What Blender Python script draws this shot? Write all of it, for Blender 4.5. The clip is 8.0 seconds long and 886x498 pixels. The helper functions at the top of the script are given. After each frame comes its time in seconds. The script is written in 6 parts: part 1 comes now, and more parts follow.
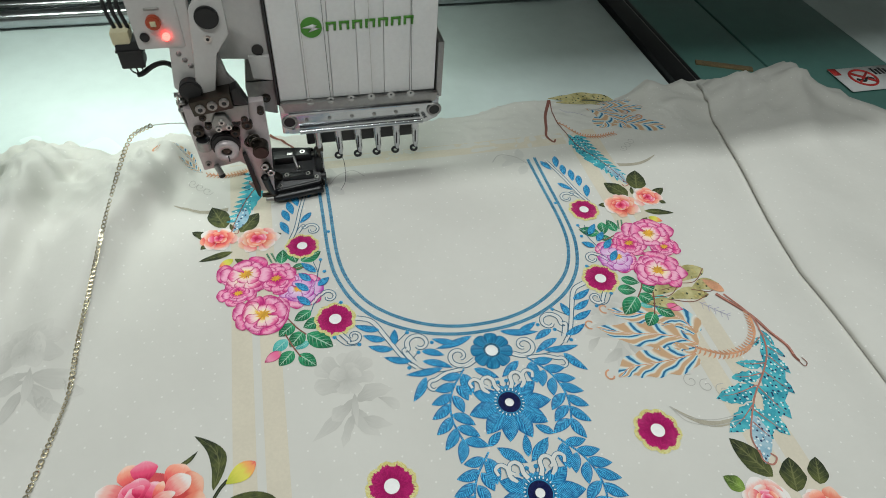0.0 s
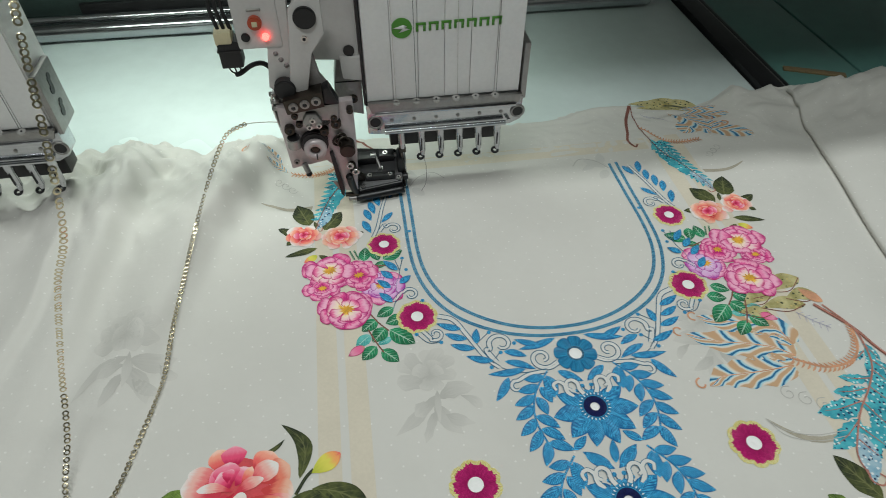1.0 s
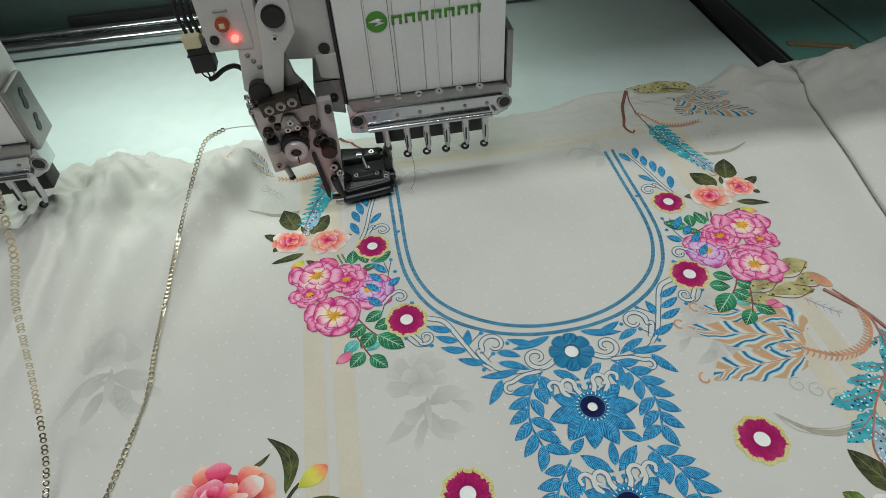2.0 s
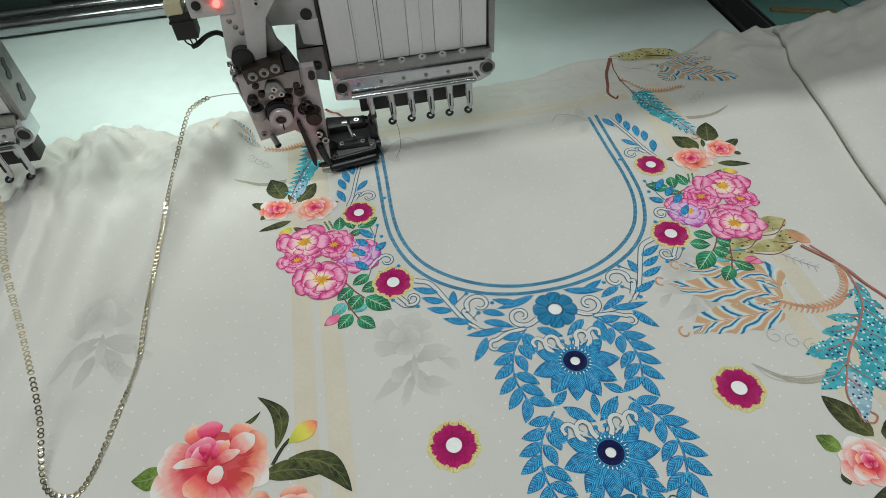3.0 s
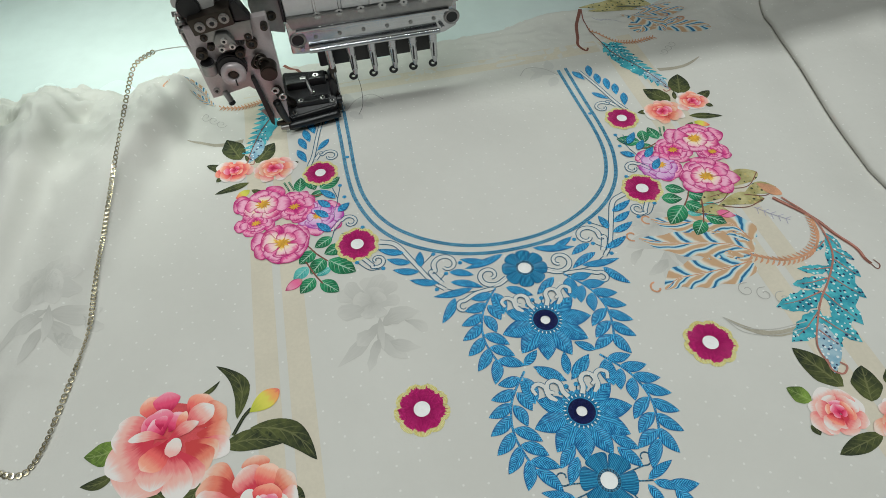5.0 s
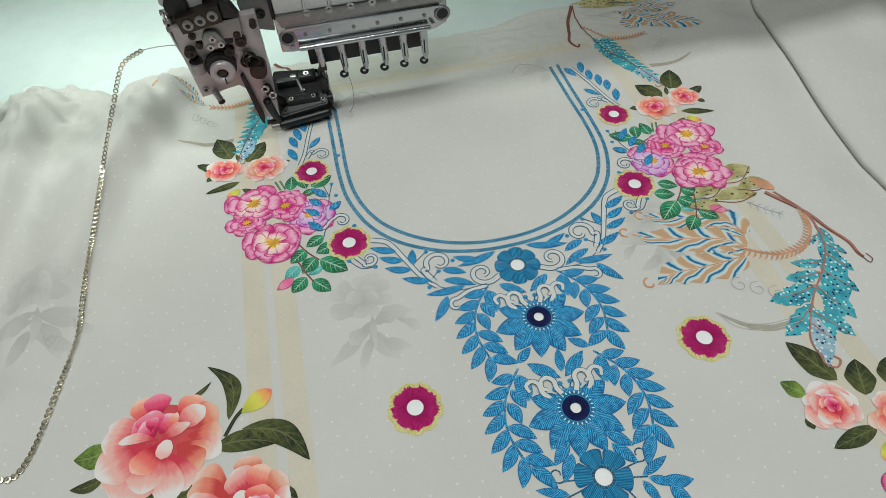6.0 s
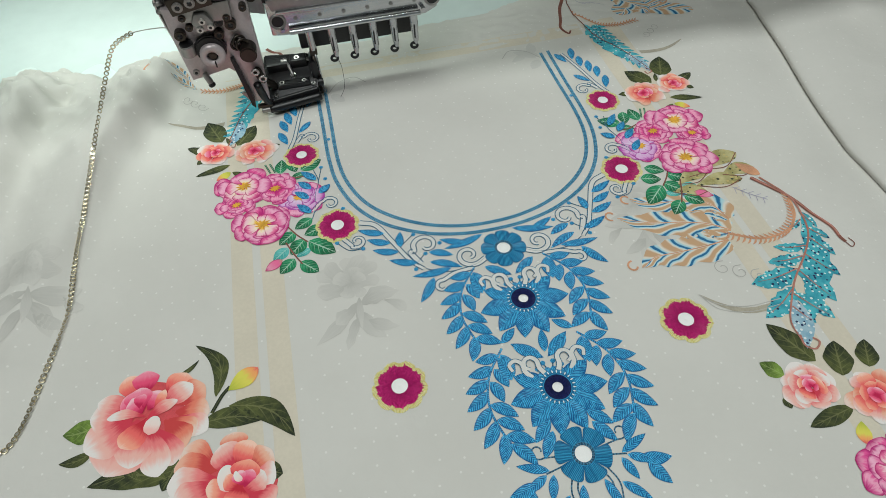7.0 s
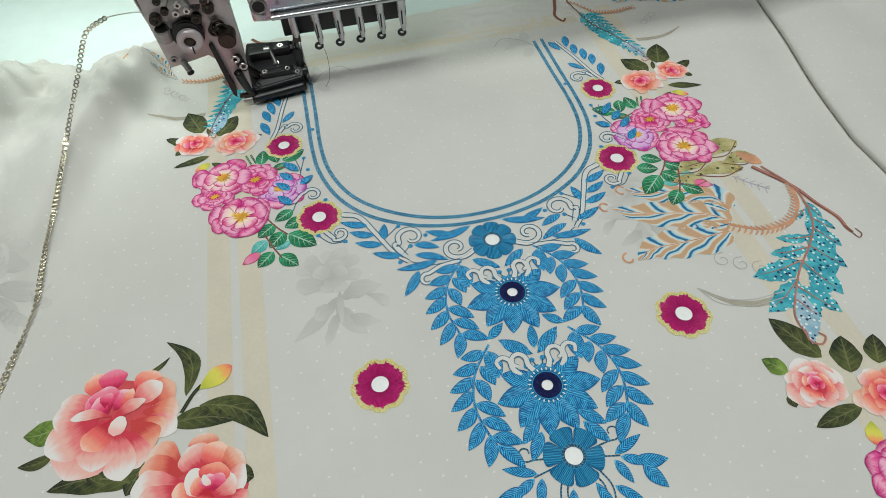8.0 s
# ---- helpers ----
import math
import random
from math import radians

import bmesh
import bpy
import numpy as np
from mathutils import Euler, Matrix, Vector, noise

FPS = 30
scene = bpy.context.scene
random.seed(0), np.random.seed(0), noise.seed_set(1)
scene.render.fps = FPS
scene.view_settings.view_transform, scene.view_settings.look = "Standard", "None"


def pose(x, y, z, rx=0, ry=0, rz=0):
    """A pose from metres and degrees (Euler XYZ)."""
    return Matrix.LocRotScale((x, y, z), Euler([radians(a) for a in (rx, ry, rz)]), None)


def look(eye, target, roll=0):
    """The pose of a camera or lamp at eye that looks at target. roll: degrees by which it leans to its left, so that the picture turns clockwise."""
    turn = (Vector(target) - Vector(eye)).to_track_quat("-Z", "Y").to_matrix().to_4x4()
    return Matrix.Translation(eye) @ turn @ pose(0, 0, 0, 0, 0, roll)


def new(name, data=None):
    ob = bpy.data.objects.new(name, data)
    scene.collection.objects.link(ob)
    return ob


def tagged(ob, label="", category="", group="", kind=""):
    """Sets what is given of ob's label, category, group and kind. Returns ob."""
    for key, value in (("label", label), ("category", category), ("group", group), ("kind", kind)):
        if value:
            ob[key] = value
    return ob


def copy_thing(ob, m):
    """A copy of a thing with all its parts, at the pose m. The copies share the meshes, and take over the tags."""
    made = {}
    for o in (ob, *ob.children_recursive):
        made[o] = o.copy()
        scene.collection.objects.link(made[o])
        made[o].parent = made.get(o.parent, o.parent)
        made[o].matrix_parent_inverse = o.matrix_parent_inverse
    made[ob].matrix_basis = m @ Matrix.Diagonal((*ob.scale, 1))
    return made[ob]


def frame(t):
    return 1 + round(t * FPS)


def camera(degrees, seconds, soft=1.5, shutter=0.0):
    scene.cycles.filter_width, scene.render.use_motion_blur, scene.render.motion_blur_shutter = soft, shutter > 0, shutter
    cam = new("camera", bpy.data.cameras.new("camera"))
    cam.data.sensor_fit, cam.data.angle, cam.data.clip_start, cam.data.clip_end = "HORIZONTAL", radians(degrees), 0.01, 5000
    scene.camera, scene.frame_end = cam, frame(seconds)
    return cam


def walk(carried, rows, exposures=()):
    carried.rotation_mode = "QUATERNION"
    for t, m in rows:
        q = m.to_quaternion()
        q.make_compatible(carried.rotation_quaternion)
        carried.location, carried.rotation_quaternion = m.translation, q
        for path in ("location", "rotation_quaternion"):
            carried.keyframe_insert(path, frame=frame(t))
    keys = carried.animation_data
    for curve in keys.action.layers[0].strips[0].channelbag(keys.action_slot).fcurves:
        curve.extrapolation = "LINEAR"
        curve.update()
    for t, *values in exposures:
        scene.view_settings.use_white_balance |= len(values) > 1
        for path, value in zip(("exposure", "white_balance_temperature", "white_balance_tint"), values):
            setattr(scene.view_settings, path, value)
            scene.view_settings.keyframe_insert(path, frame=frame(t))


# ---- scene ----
cam = camera(71.2, 8.0, soft=0.5, shutter=0.3)
PATH = [
    (0, (-0.095, -0.303, 0.317), (0.299, 1.003, -1.146), 4.7),
    (0.5, (-0.106, -0.31, 0.309), (0.272, 1.01, -1.145), 6.6),
    (1, (-0.113, -0.306, 0.308), (0.111, 1.071, -1.125), 0.6),
    (1.5, (-0.095, -0.298, 0.298), (0.103, 1.063, -1.154), -2.8),
    (1.7, (-0.094, -0.297, 0.3), (0.063, 1.082, -1.139), -3.8),
    (2.8, (-0.089, -0.309, 0.294), (0.115, 1.057, -1.152), -3.3),
    (3, (-0.09, -0.312, 0.294), (0.086, 1.025, -1.183), -4.2),
    (3.5, (-0.097, -0.316, 0.287), (0.093, 1.026, -1.184), -2.4),
    (4, (-0.093, -0.316, 0.288), (0.071, 1.02, -1.19), -4.5),
    (4.5, (-0.088, -0.306, 0.281), (0.149, 0.962, -1.248), -2.4),
    (5, (-0.084, -0.307, 0.281), (0.15, 0.933, -1.271), -3.0),
    (6.3, (-0.081, -0.307, 0.277), (0.169, 0.928, -1.276), -3.0),
    (6.5, (-0.079, -0.313, 0.276), (0.169, 0.925, -1.275), -3.0),
    (7, (-0.077, -0.315, 0.278), (0.168, 0.9, -1.291), -2.7),
    (7.5, (-0.068, -0.313, 0.266), (0.135, 0.92, -1.295), -4.2),
    (8, (-0.067, -0.312, 0.261), (0.17, 0.915, -1.301), -3.2),
]
walk(cam, [(t, look(eye, target, roll)) for t, eye, target, roll in PATH],
     [(0, 0.10), (1.5, -0.14), (3.5, -0.06), (5, -0.03), (6.5, -0.03), (8, 0.05)])

# ---- world and lights ----
world = bpy.data.worlds.new("world")
scene.world = world
world.use_nodes = True
world.node_tree.nodes["Background"].inputs[0].default_value = (0.62, 0.68, 0.66, 1)
world.node_tree.nodes["Background"].inputs[1].default_value = 0.05


def area_lamp(name, at, to, size, size_y, power, colour):
    data = bpy.data.lights.new(name, "AREA")
    data.shape, data.size, data.size_y, data.energy, data.color = "RECTANGLE", size, size_y, power, colour
    ob = new(name, data)
    ob.matrix_world = look(at, to)
    return ob


# Added light out of view, hung low so brightness falls off westwards.
area_lamp("added_pendant_light", (0.14, -0.09, 1.30), (0.14, -0.085, 0.0), 0.7, 0.08, 8.0, (0.945, 1.0, 0.985))
# Added front fill out of view; it softens the beam's shadow on the cloth.
area_lamp("added_ceiling_light", (-0.5, -1.1, 2.2), (-0.05, -0.1, 0.0), 1.0, 0.10, 22, (0.945, 1.0, 0.985))
area_lamp("head_lamp_light", (-0.235, 0.215, 0.250), (-0.235, 0.22, 0.0), 0.43, 0.035, 0.62, (0.88, 1.0, 0.92)).data.spread = radians(125)


# ---- materials ----
class Nodes:
    """A node material under construction."""

    def __init__(self, name, rough=0.6, metal=0.0, sheen=0.0):
        self.mat = bpy.data.materials.new(name)
        self.mat.use_nodes = True
        self.tree = self.mat.node_tree
        self.bsdf = self.tree.nodes["Principled BSDF"]
        self.bsdf.inputs["Roughness"].default_value = rough
        self.bsdf.inputs["Metallic"].default_value = metal
        if sheen:
            self.bsdf.inputs["Sheen Weight"].default_value = sheen

    def add(self, kind, **values):
        node = self.tree.nodes.new(kind)
        for key, value in values.items():
            node.inputs[key.replace("_", " ")].default_value = value
        return node

    def link(self, a, b):
        self.tree.links.new(a, b)

    def math(self, op, a, b=0.0):
        node = self.tree.nodes.new("ShaderNodeMath")
        node.operation = op
        for slot, value in ((0, a), (1, b)):
            if isinstance(value, (int, float)):
                node.inputs[slot].default_value = value
            else:
                self.link(value, node.inputs[slot])
        return node.outputs[0]

    def ramp(self, fac, stops, smooth=True):
        node = self.tree.nodes.new("ShaderNodeValToRGB")
        node.color_ramp.interpolation = "EASE" if smooth else "CONSTANT"
        while len(node.color_ramp.elements) < len(stops):
            node.color_ramp.elements.new(0.5)
        for el, (at, col) in zip(node.color_ramp.elements, stops):
            el.position, el.color = at, (*col, 1)
        self.link(fac, node.inputs[0])
        return node.outputs[0]

    def mix(self, fac, a, b, mode="MIX"):
        node = self.tree.nodes.new("ShaderNodeMix")
        node.data_type, node.blend_type = "RGBA", mode
        for slot, value in ((0, fac), (6, a), (7, b)):
            if isinstance(value, (int, float)):
                node.inputs[slot].default_value = value
            elif isinstance(value, tuple):
                node.inputs[slot].default_value = (*value, 1)
            else:
                self.link(value, node.inputs[slot])
        return node.outputs[2]

    def coords(self, which="Object"):
        return self.tree.nodes.new("ShaderNodeTexCoord").outputs[which]

    def uv(self):
        node = self.tree.nodes.new("ShaderNodeSeparateXYZ")
        self.link(self.coords("UV"), node.inputs[0])
        return node.outputs[0], node.outputs[1]

    def noise(self, scale, detail=4.0, rough=0.6, where=None):
        node = self.add("ShaderNodeTexNoise", Scale=scale, Detail=detail, Roughness=rough)
        self.link(where or self.coords(), node.inputs["Vector"])
        return node.outputs["Fac"]

    def bump(self, height, strength=0.3, distance=0.0003):
        node = self.add("ShaderNodeBump", Strength=strength, Distance=distance)
        self.link(height, node.inputs["Height"])
        self.link(node.outputs[0], self.bsdf.inputs["Normal"])

    def done(self, colour):
        if isinstance(colour, tuple):
            self.bsdf.inputs["Base Color"].default_value = (*colour, 1)
        else:
            self.link(colour, self.bsdf.inputs["Base Color"])
        return self.mat


def shade(col, f):
    return tuple(c * f for c in col)


def plain(name, col, rough=0.5, metal=0.0, scale=120.0, vary=0.18, relief=0.15, coat=0.0):
    """A surface with grain and blotches at two scales."""
    n = Nodes(name, rough, metal)
    fine, broad = n.noise(scale * 6), n.noise(scale * 0.35, 3.0)
    both = n.math("ADD", n.math("MULTIPLY", fine, 0.4), n.math("MULTIPLY", broad, 0.6))
    n.bump(fine, relief)
    n.link(n.math("ADD", n.math("MULTIPLY", broad, 0.25), rough - 0.12), n.bsdf.inputs["Roughness"])
    if coat:
        n.bsdf.inputs["Coat Weight"].default_value = coat
    return n.done(n.ramp(both, [(0.3, shade(col, 1 - vary)), (0.7, shade(col, 1 + vary))]))


def cloth_material():
    n = Nodes("cream_cotton", 0.9, 0.0, 0.1)
    where = n.coords()
    weave_a = n.add("ShaderNodeTexWave", Scale=900.0, Distortion=1.5, Detail=2.0)
    weave_b = n.add("ShaderNodeTexWave", Scale=900.0, Distortion=1.5, Detail=2.0)
    weave_b.bands_direction = "Y"
    for w in (weave_a, weave_b):
        n.link(where, w.inputs["Vector"])
    weave = n.math("ADD", weave_a.outputs["Fac"], weave_b.outputs["Fac"])
    dots = n.add("ShaderNodeTexVoronoi", Scale=86.0, Randomness=0.7)
    dots.voronoi_dimensions = "2D"
    n.link(where, dots.inputs["Vector"])
    speck = n.math("LESS_THAN", dots.outputs["Distance"], 0.048)
    broad = n.noise(7.0, 5.0)
    base = n.ramp(broad, [(0.3, (0.570, 0.558, 0.516)), (0.7, (0.620, 0.608, 0.566))])
    base = n.mix(n.math("MULTIPLY", n.noise(160.0, 6.0), 0.18), base, (0.50, 0.49, 0.455))
    n.bump(n.math("ADD", n.math("MULTIPLY", weave, 0.04), n.math("MULTIPLY", n.noise(24.0, 6.0, 0.62), 4.5)), 0.36, 0.0009)
    return n.done(n.mix(n.math("MULTIPLY", speck, 0.36), base, (0.86, 0.855, 0.82)))


def stitch_material(name, dark, light, pitch=0.9, slant=1.2, rough=0.45, radial=False, wander=1.6):
    """Satin stitch: threads run slantwise from a leaf's middle, in the UV's millimetres; its outline is darker."""
    n = Nodes(name, rough, 0.0)
    u, v = n.uv()
    side = n.math("ABSOLUTE", u)
    along = n.math("ADD", n.math("MULTIPLY", u if radial else v, 1 / pitch), n.math("MULTIPLY", side, 0.0 if radial else -slant / pitch))
    wob = n.math("MULTIPLY", n.noise(420.0, 3.0), wander)
    row = n.math("ADD", along, wob)
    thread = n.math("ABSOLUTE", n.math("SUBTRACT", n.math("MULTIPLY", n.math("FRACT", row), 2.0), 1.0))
    cell = n.add("ShaderNodeCombineXYZ")
    n.link(n.math("FLOOR", row), cell.inputs[0])
    n.link(n.math("FLOOR", n.math("ADD", n.math("MULTIPLY", u, 0.75), n.math("MULTIPLY", n.math("FLOOR", row), 0.37))), cell.inputs[1])
    chance = n.tree.nodes.new("ShaderNodeTexWhiteNoise")
    chance.noise_dimensions = "2D"
    n.link(cell.outputs[0], chance.inputs["Vector"])
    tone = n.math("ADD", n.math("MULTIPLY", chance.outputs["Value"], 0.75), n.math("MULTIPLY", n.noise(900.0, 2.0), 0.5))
    # The bump's thread profile also paints shade into the grooves between threads.
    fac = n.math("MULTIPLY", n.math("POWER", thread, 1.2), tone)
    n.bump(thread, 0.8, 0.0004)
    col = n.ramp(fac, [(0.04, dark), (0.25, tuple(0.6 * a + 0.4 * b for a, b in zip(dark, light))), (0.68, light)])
    rim = n.tree.nodes.new("ShaderNodeUVMap")
    rim.uv_map = "rim"
    split = n.tree.nodes.new("ShaderNodeSeparateXYZ")
    n.link(rim.outputs[0], split.inputs[0])
    edge = n.math("GREATER_THAN", n.math("ABSOLUTE", split.outputs[0]), 0.80)
    return n.done(n.mix(n.math("MULTIPLY", edge, 0.6), col, dark))


def petal_material(name, stops, edge=None, streak=0.35, start=0.72):
    """Printed petal: colours run from its base to its tip, with streaks along it, and an inked edge."""
    n = Nodes(name, 0.9, 0.0)
    u, v = n.uv()
    where = n.add("ShaderNodeCombineXYZ")
    n.link(n.math("MULTIPLY", u, 3.0), where.inputs[0])
    n.link(n.math("MULTIPLY", v, 1.6), where.inputs[1])
    info = n.tree.nodes.new("ShaderNodeObjectInfo")
    n.link(n.math("MULTIPLY", info.outputs["Random"], 20.0), where.inputs[2])
    grain = n.noise(1.7, 4.0, 0.6, where.outputs[0])
    fac = n.math("ADD", v, n.math("MULTIPLY", n.math("SUBTRACT", grain, 0.5), streak))
    fac = n.math("ADD", fac, n.math("MULTIPLY", n.math("SUBTRACT", info.outputs["Random"], 0.5), 0.25))
    col = n.ramp(fac, stops)
    if edge:
        out = n.math("MAXIMUM", n.math("ABSOLUTE", u), v)
        out = n.math("ADD", out, n.math("MULTIPLY", n.math("SUBTRACT", grain, 0.5), 0.25))
        mask = n.ramp(out, [(start, (0, 0, 0)), (1.0, (1, 1, 1))])
        col = n.mix(mask, col, edge)
    return n.done(col)


def vein_leaf_material(name, dark, light, vein, strength=0.7):
    """Printed leaf: a light midrib and slanting side veins."""
    n = Nodes(name, 0.9, 0.0)
    u, v = n.uv()
    side = n.math("ABSOLUTE", u)
    ribs = n.math("FRACT", n.math("SUBTRACT", n.math("MULTIPLY", v, 6.0), n.math("MULTIPLY", side, 1.7)))
    ribs = n.math("LESS_THAN", ribs, 0.16)
    mid = n.math("LESS_THAN", side, 0.07)
    ink = n.math("MULTIPLY", n.math("MAXIMUM", n.math("MULTIPLY", ribs, n.math("SUBTRACT", 1.0, side)), mid), strength)
    tone = n.noise(220.0, 4.0)
    col = n.ramp(n.math("ADD", n.math("MULTIPLY", tone, 0.7), n.math("MULTIPLY", n.math("SUBTRACT", 1.0, v), 0.3)), [(0.3, dark), (0.75, light)])
    return n.done(n.mix(ink, col, vein))


def striped_material(name):
    """Printed plume: slanting tan, white and blue stripes on both sides of its middle."""
    n = Nodes(name, 0.9, 0.0)
    u, v = n.uv()
    side = n.math("ABSOLUTE", u)
    slant = n.math("ADD", n.math("MULTIPLY", u, -0.45), n.math("MULTIPLY", side, -1.25))
    bow = n.math("MULTIPLY", n.math("MULTIPLY", side, side), 0.35)
    f = n.math("FRACT", n.math("ADD", n.math("ADD", n.math("MULTIPLY", v, 4.2), n.math("ADD", slant, bow)), n.math("MULTIPLY", n.noise(90.0, 2.0), 0.35)))
    tan, cream, blue, sky = (0.52, 0.33, 0.19), (0.66, 0.62, 0.54), (0.015, 0.13, 0.28), (0.34, 0.58, 0.66)
    col = n.ramp(f, [(0.0, tan), (0.24, tan), (0.40, cream), (0.54, sky), (0.62, blue), (0.72, blue), (0.78, sky), (0.86, cream), (0.98, tan)])
    return n.done(n.mix(n.math("LESS_THAN", side, 0.055), col, (0.66, 0.62, 0.54)))


def dotted_material(name, base, light, dot_a, dot_b, scale=330.0):
    n = Nodes(name, 0.9, 0.0)
    tone = n.ramp(n.noise(120.0, 5.0), [(0.3, base), (0.7, light)])
    for shift, dot in ((0.0, dot_a), (3.3, dot_b)):
        vor = n.add("ShaderNodeTexVoronoi", Scale=scale, Randomness=0.7)
        place = n.add("ShaderNodeMapping", Location=(shift, shift * 0.7, 0))
        n.link(n.coords(), place.inputs["Vector"])
        n.link(place.outputs[0], vor.inputs["Vector"])
        tone = n.mix(n.math("LESS_THAN", vor.outputs["Distance"], 0.24), tone, dot)
    return n.done(tone)


def brushed_metal(name, col, rough, scale=(40.0, 40.0, 900.0)):
    n = Nodes(name, rough, 1.0)
    place = n.add("ShaderNodeMapping", Scale=scale)
    n.link(n.coords(), place.inputs["Vector"])
    grain = n.noise(1.0, 4.0, 0.6, place.outputs[0])
    blot = n.noise(60.0, 4.0)
    n.link(n.math("ADD", n.math("MULTIPLY", blot, 0.3), rough - 0.12), n.bsdf.inputs["Roughness"])
    n.bump(grain, 0.1, 0.0002)
    return n.done(n.ramp(n.math("ADD", n.math("MULTIPLY", grain, 0.5), n.math("MULTIPLY", blot, 0.5)), [(0.3, shade(col, 0.8)), (0.7, col)]))


COTTON = cloth_material()
BEIGE = plain("beige_print", (0.60, 0.545, 0.44), 0.85, 0, 90, 0.06, 0.1)
GREY_PRINT = plain("pale_grey_print", (0.53, 0.522, 0.49), 0.85, 0, 160, 0.05, 0.1)
GREY_DEEP = petal_material("mid_grey_print", [(0.1, (0.44, 0.43, 0.398)), (0.5, (0.50, 0.490, 0.455)), (0.95, (0.555, 0.542, 0.503))], None, 0.7)
GREY_LINE = plain("grey_ink", (0.41, 0.40, 0.37), 0.85, 0, 200, 0.15, 0.1)
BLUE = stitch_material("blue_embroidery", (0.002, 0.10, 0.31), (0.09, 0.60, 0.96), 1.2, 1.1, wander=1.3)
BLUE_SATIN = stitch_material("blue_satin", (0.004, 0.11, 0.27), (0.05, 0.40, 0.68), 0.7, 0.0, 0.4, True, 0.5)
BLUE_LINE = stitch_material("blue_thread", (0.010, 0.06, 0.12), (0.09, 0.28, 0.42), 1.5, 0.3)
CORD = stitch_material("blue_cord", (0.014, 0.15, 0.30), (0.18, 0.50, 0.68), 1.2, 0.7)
SCROLL = plain("pale_scroll_thread", (0.62, 0.615, 0.585), 0.7, 0, 300, 0.06, 0.2)
NAVY = stitch_material("navy_satin", (0.004, 0.006, 0.05), (0.02, 0.03, 0.17), 0.6, 0.0)
MAGENTA = stitch_material("magenta_satin", (0.38, 0.003, 0.10), (0.74, 0.03, 0.25), 0.7, 0.0)
YELLOW = stitch_material("yellow_satin", (0.72, 0.62, 0.16), (0.92, 0.88, 0.52), 0.7, 0.0)
WHITE_STITCH = plain("white_satin", (0.80, 0.80, 0.78), 0.6, 0, 300, 0.05, 0.2)
ROSE = petal_material("coral_rose_print", [(0.25, (0.52, 0.02, 0.04)), (0.52, (0.80, 0.13, 0.12)), (0.80, (0.86, 0.33, 0.23)), (1.0, (0.87, 0.56, 0.44))], None, 0.22)
ROSE_PINK = petal_material("pink_rose_print", [(0.2, (0.50, 0.01, 0.07)), (0.5, (0.76, 0.07, 0.17)), (0.8, (0.82, 0.22, 0.32)), (1.0, (0.86, 0.50, 0.56))], None, 0.22)
ROSE_ORANGE = petal_material("orange_rose_print", [(0.28, (0.55, 0.05, 0.05)), (0.52, (0.74, 0.20, 0.13)), (0.82, (0.78, 0.43, 0.31)), (1.0, (0.76, 0.60, 0.52))], None, 0.26)
ROSE_PALE = petal_material("pale_rose_print", [(0.24, (0.60, 0.04, 0.07)), (0.46, (0.78, 0.20, 0.20)), (0.70, (0.80, 0.44, 0.38)), (0.95, (0.76, 0.71, 0.68))], None, 0.26)
ROSE_LIP = petal_material("white_rose_print", [(0.1, (0.84, 0.46, 0.42)), (0.5, (0.80, 0.66, 0.61)), (0.95, (0.76, 0.73, 0.69))], None, 0.3)
ROSE_CORE = plain("deep_coral_print", (0.58, 0.07, 0.08), 0.85, 0, 200, 0.15, 0.1)
CAMELLIA = petal_material("pink_camellia_print", [(0.12, (0.84, 0.50, 0.06)), (0.32, (0.88, 0.72, 0.54)), (0.60, (0.86, 0.56, 0.60)), (0.9, (0.78, 0.16, 0.34))], (0.46, 0.01, 0.14), 0.7, 0.74)
CAMELLIA_DEEP = petal_material("deep_camellia_print", [(0.3, (0.52, 0.02, 0.18)), (0.55, (0.74, 0.09, 0.30)), (0.78, (0.83, 0.36, 0.51)), (1.0, (0.78, 0.17, 0.38))], (0.44, 0.01, 0.15), 0.7, 0.72)
CAMELLIA_MID = petal_material("rose_pink_camellia_print", [(0.15, (0.58, 0.04, 0.20)), (0.42, (0.78, 0.19, 0.39)), (0.74, (0.84, 0.42, 0.57)), (1.0, (0.78, 0.21, 0.42))], (0.47, 0.012, 0.17), 0.6, 0.72)
PURPLE = petal_material("purple_flower_print", [(0.05, (0.75, 0.45, 0.20)), (0.3, (0.72, 0.56, 0.74)), (0.7, (0.68, 0.40, 0.65)), (1.0, (0.56, 0.16, 0.48))], (0.36, 0.03, 0.30), 0.6, 0.75)
BUD = petal_material("yellow_bud_print", [(0.0, (0.42, 0.46, 0.05)), (0.55, (0.68, 0.62, 0.10)), (0.8, (0.82, 0.36, 0.12)), (1.0, (0.75, 0.14, 0.12))], None, 0.3)
PINK_BUD = petal_material("pink_bud_print", [(0.0, (0.30, 0.38, 0.12)), (0.35, (0.75, 0.14, 0.30)), (1.0, (0.74, 0.30, 0.42))], (0.4, 0.02, 0.12), 0.4)
OLIVE = vein_leaf_material("olive_leaf_print", (0.014, 0.022, 0.010), (0.095, 0.11, 0.03), (0.24, 0.24, 0.10), 0.4)
LIME = vein_leaf_material("lime_leaf_print", (0.05, 0.09, 0.015), (0.22, 0.34, 0.06), (0.34, 0.42, 0.16), 0.4)
GREEN = vein_leaf_material("green_leaf_print", (0.004, 0.09, 0.035), (0.02, 0.30, 0.13), (0.42, 0.62, 0.48), 0.8)
TEAL_LEAF = vein_leaf_material("teal_leaf_print", (0.02, 0.28, 0.26), (0.14, 0.52, 0.48), (0.5, 0.7, 0.62), 0.6)
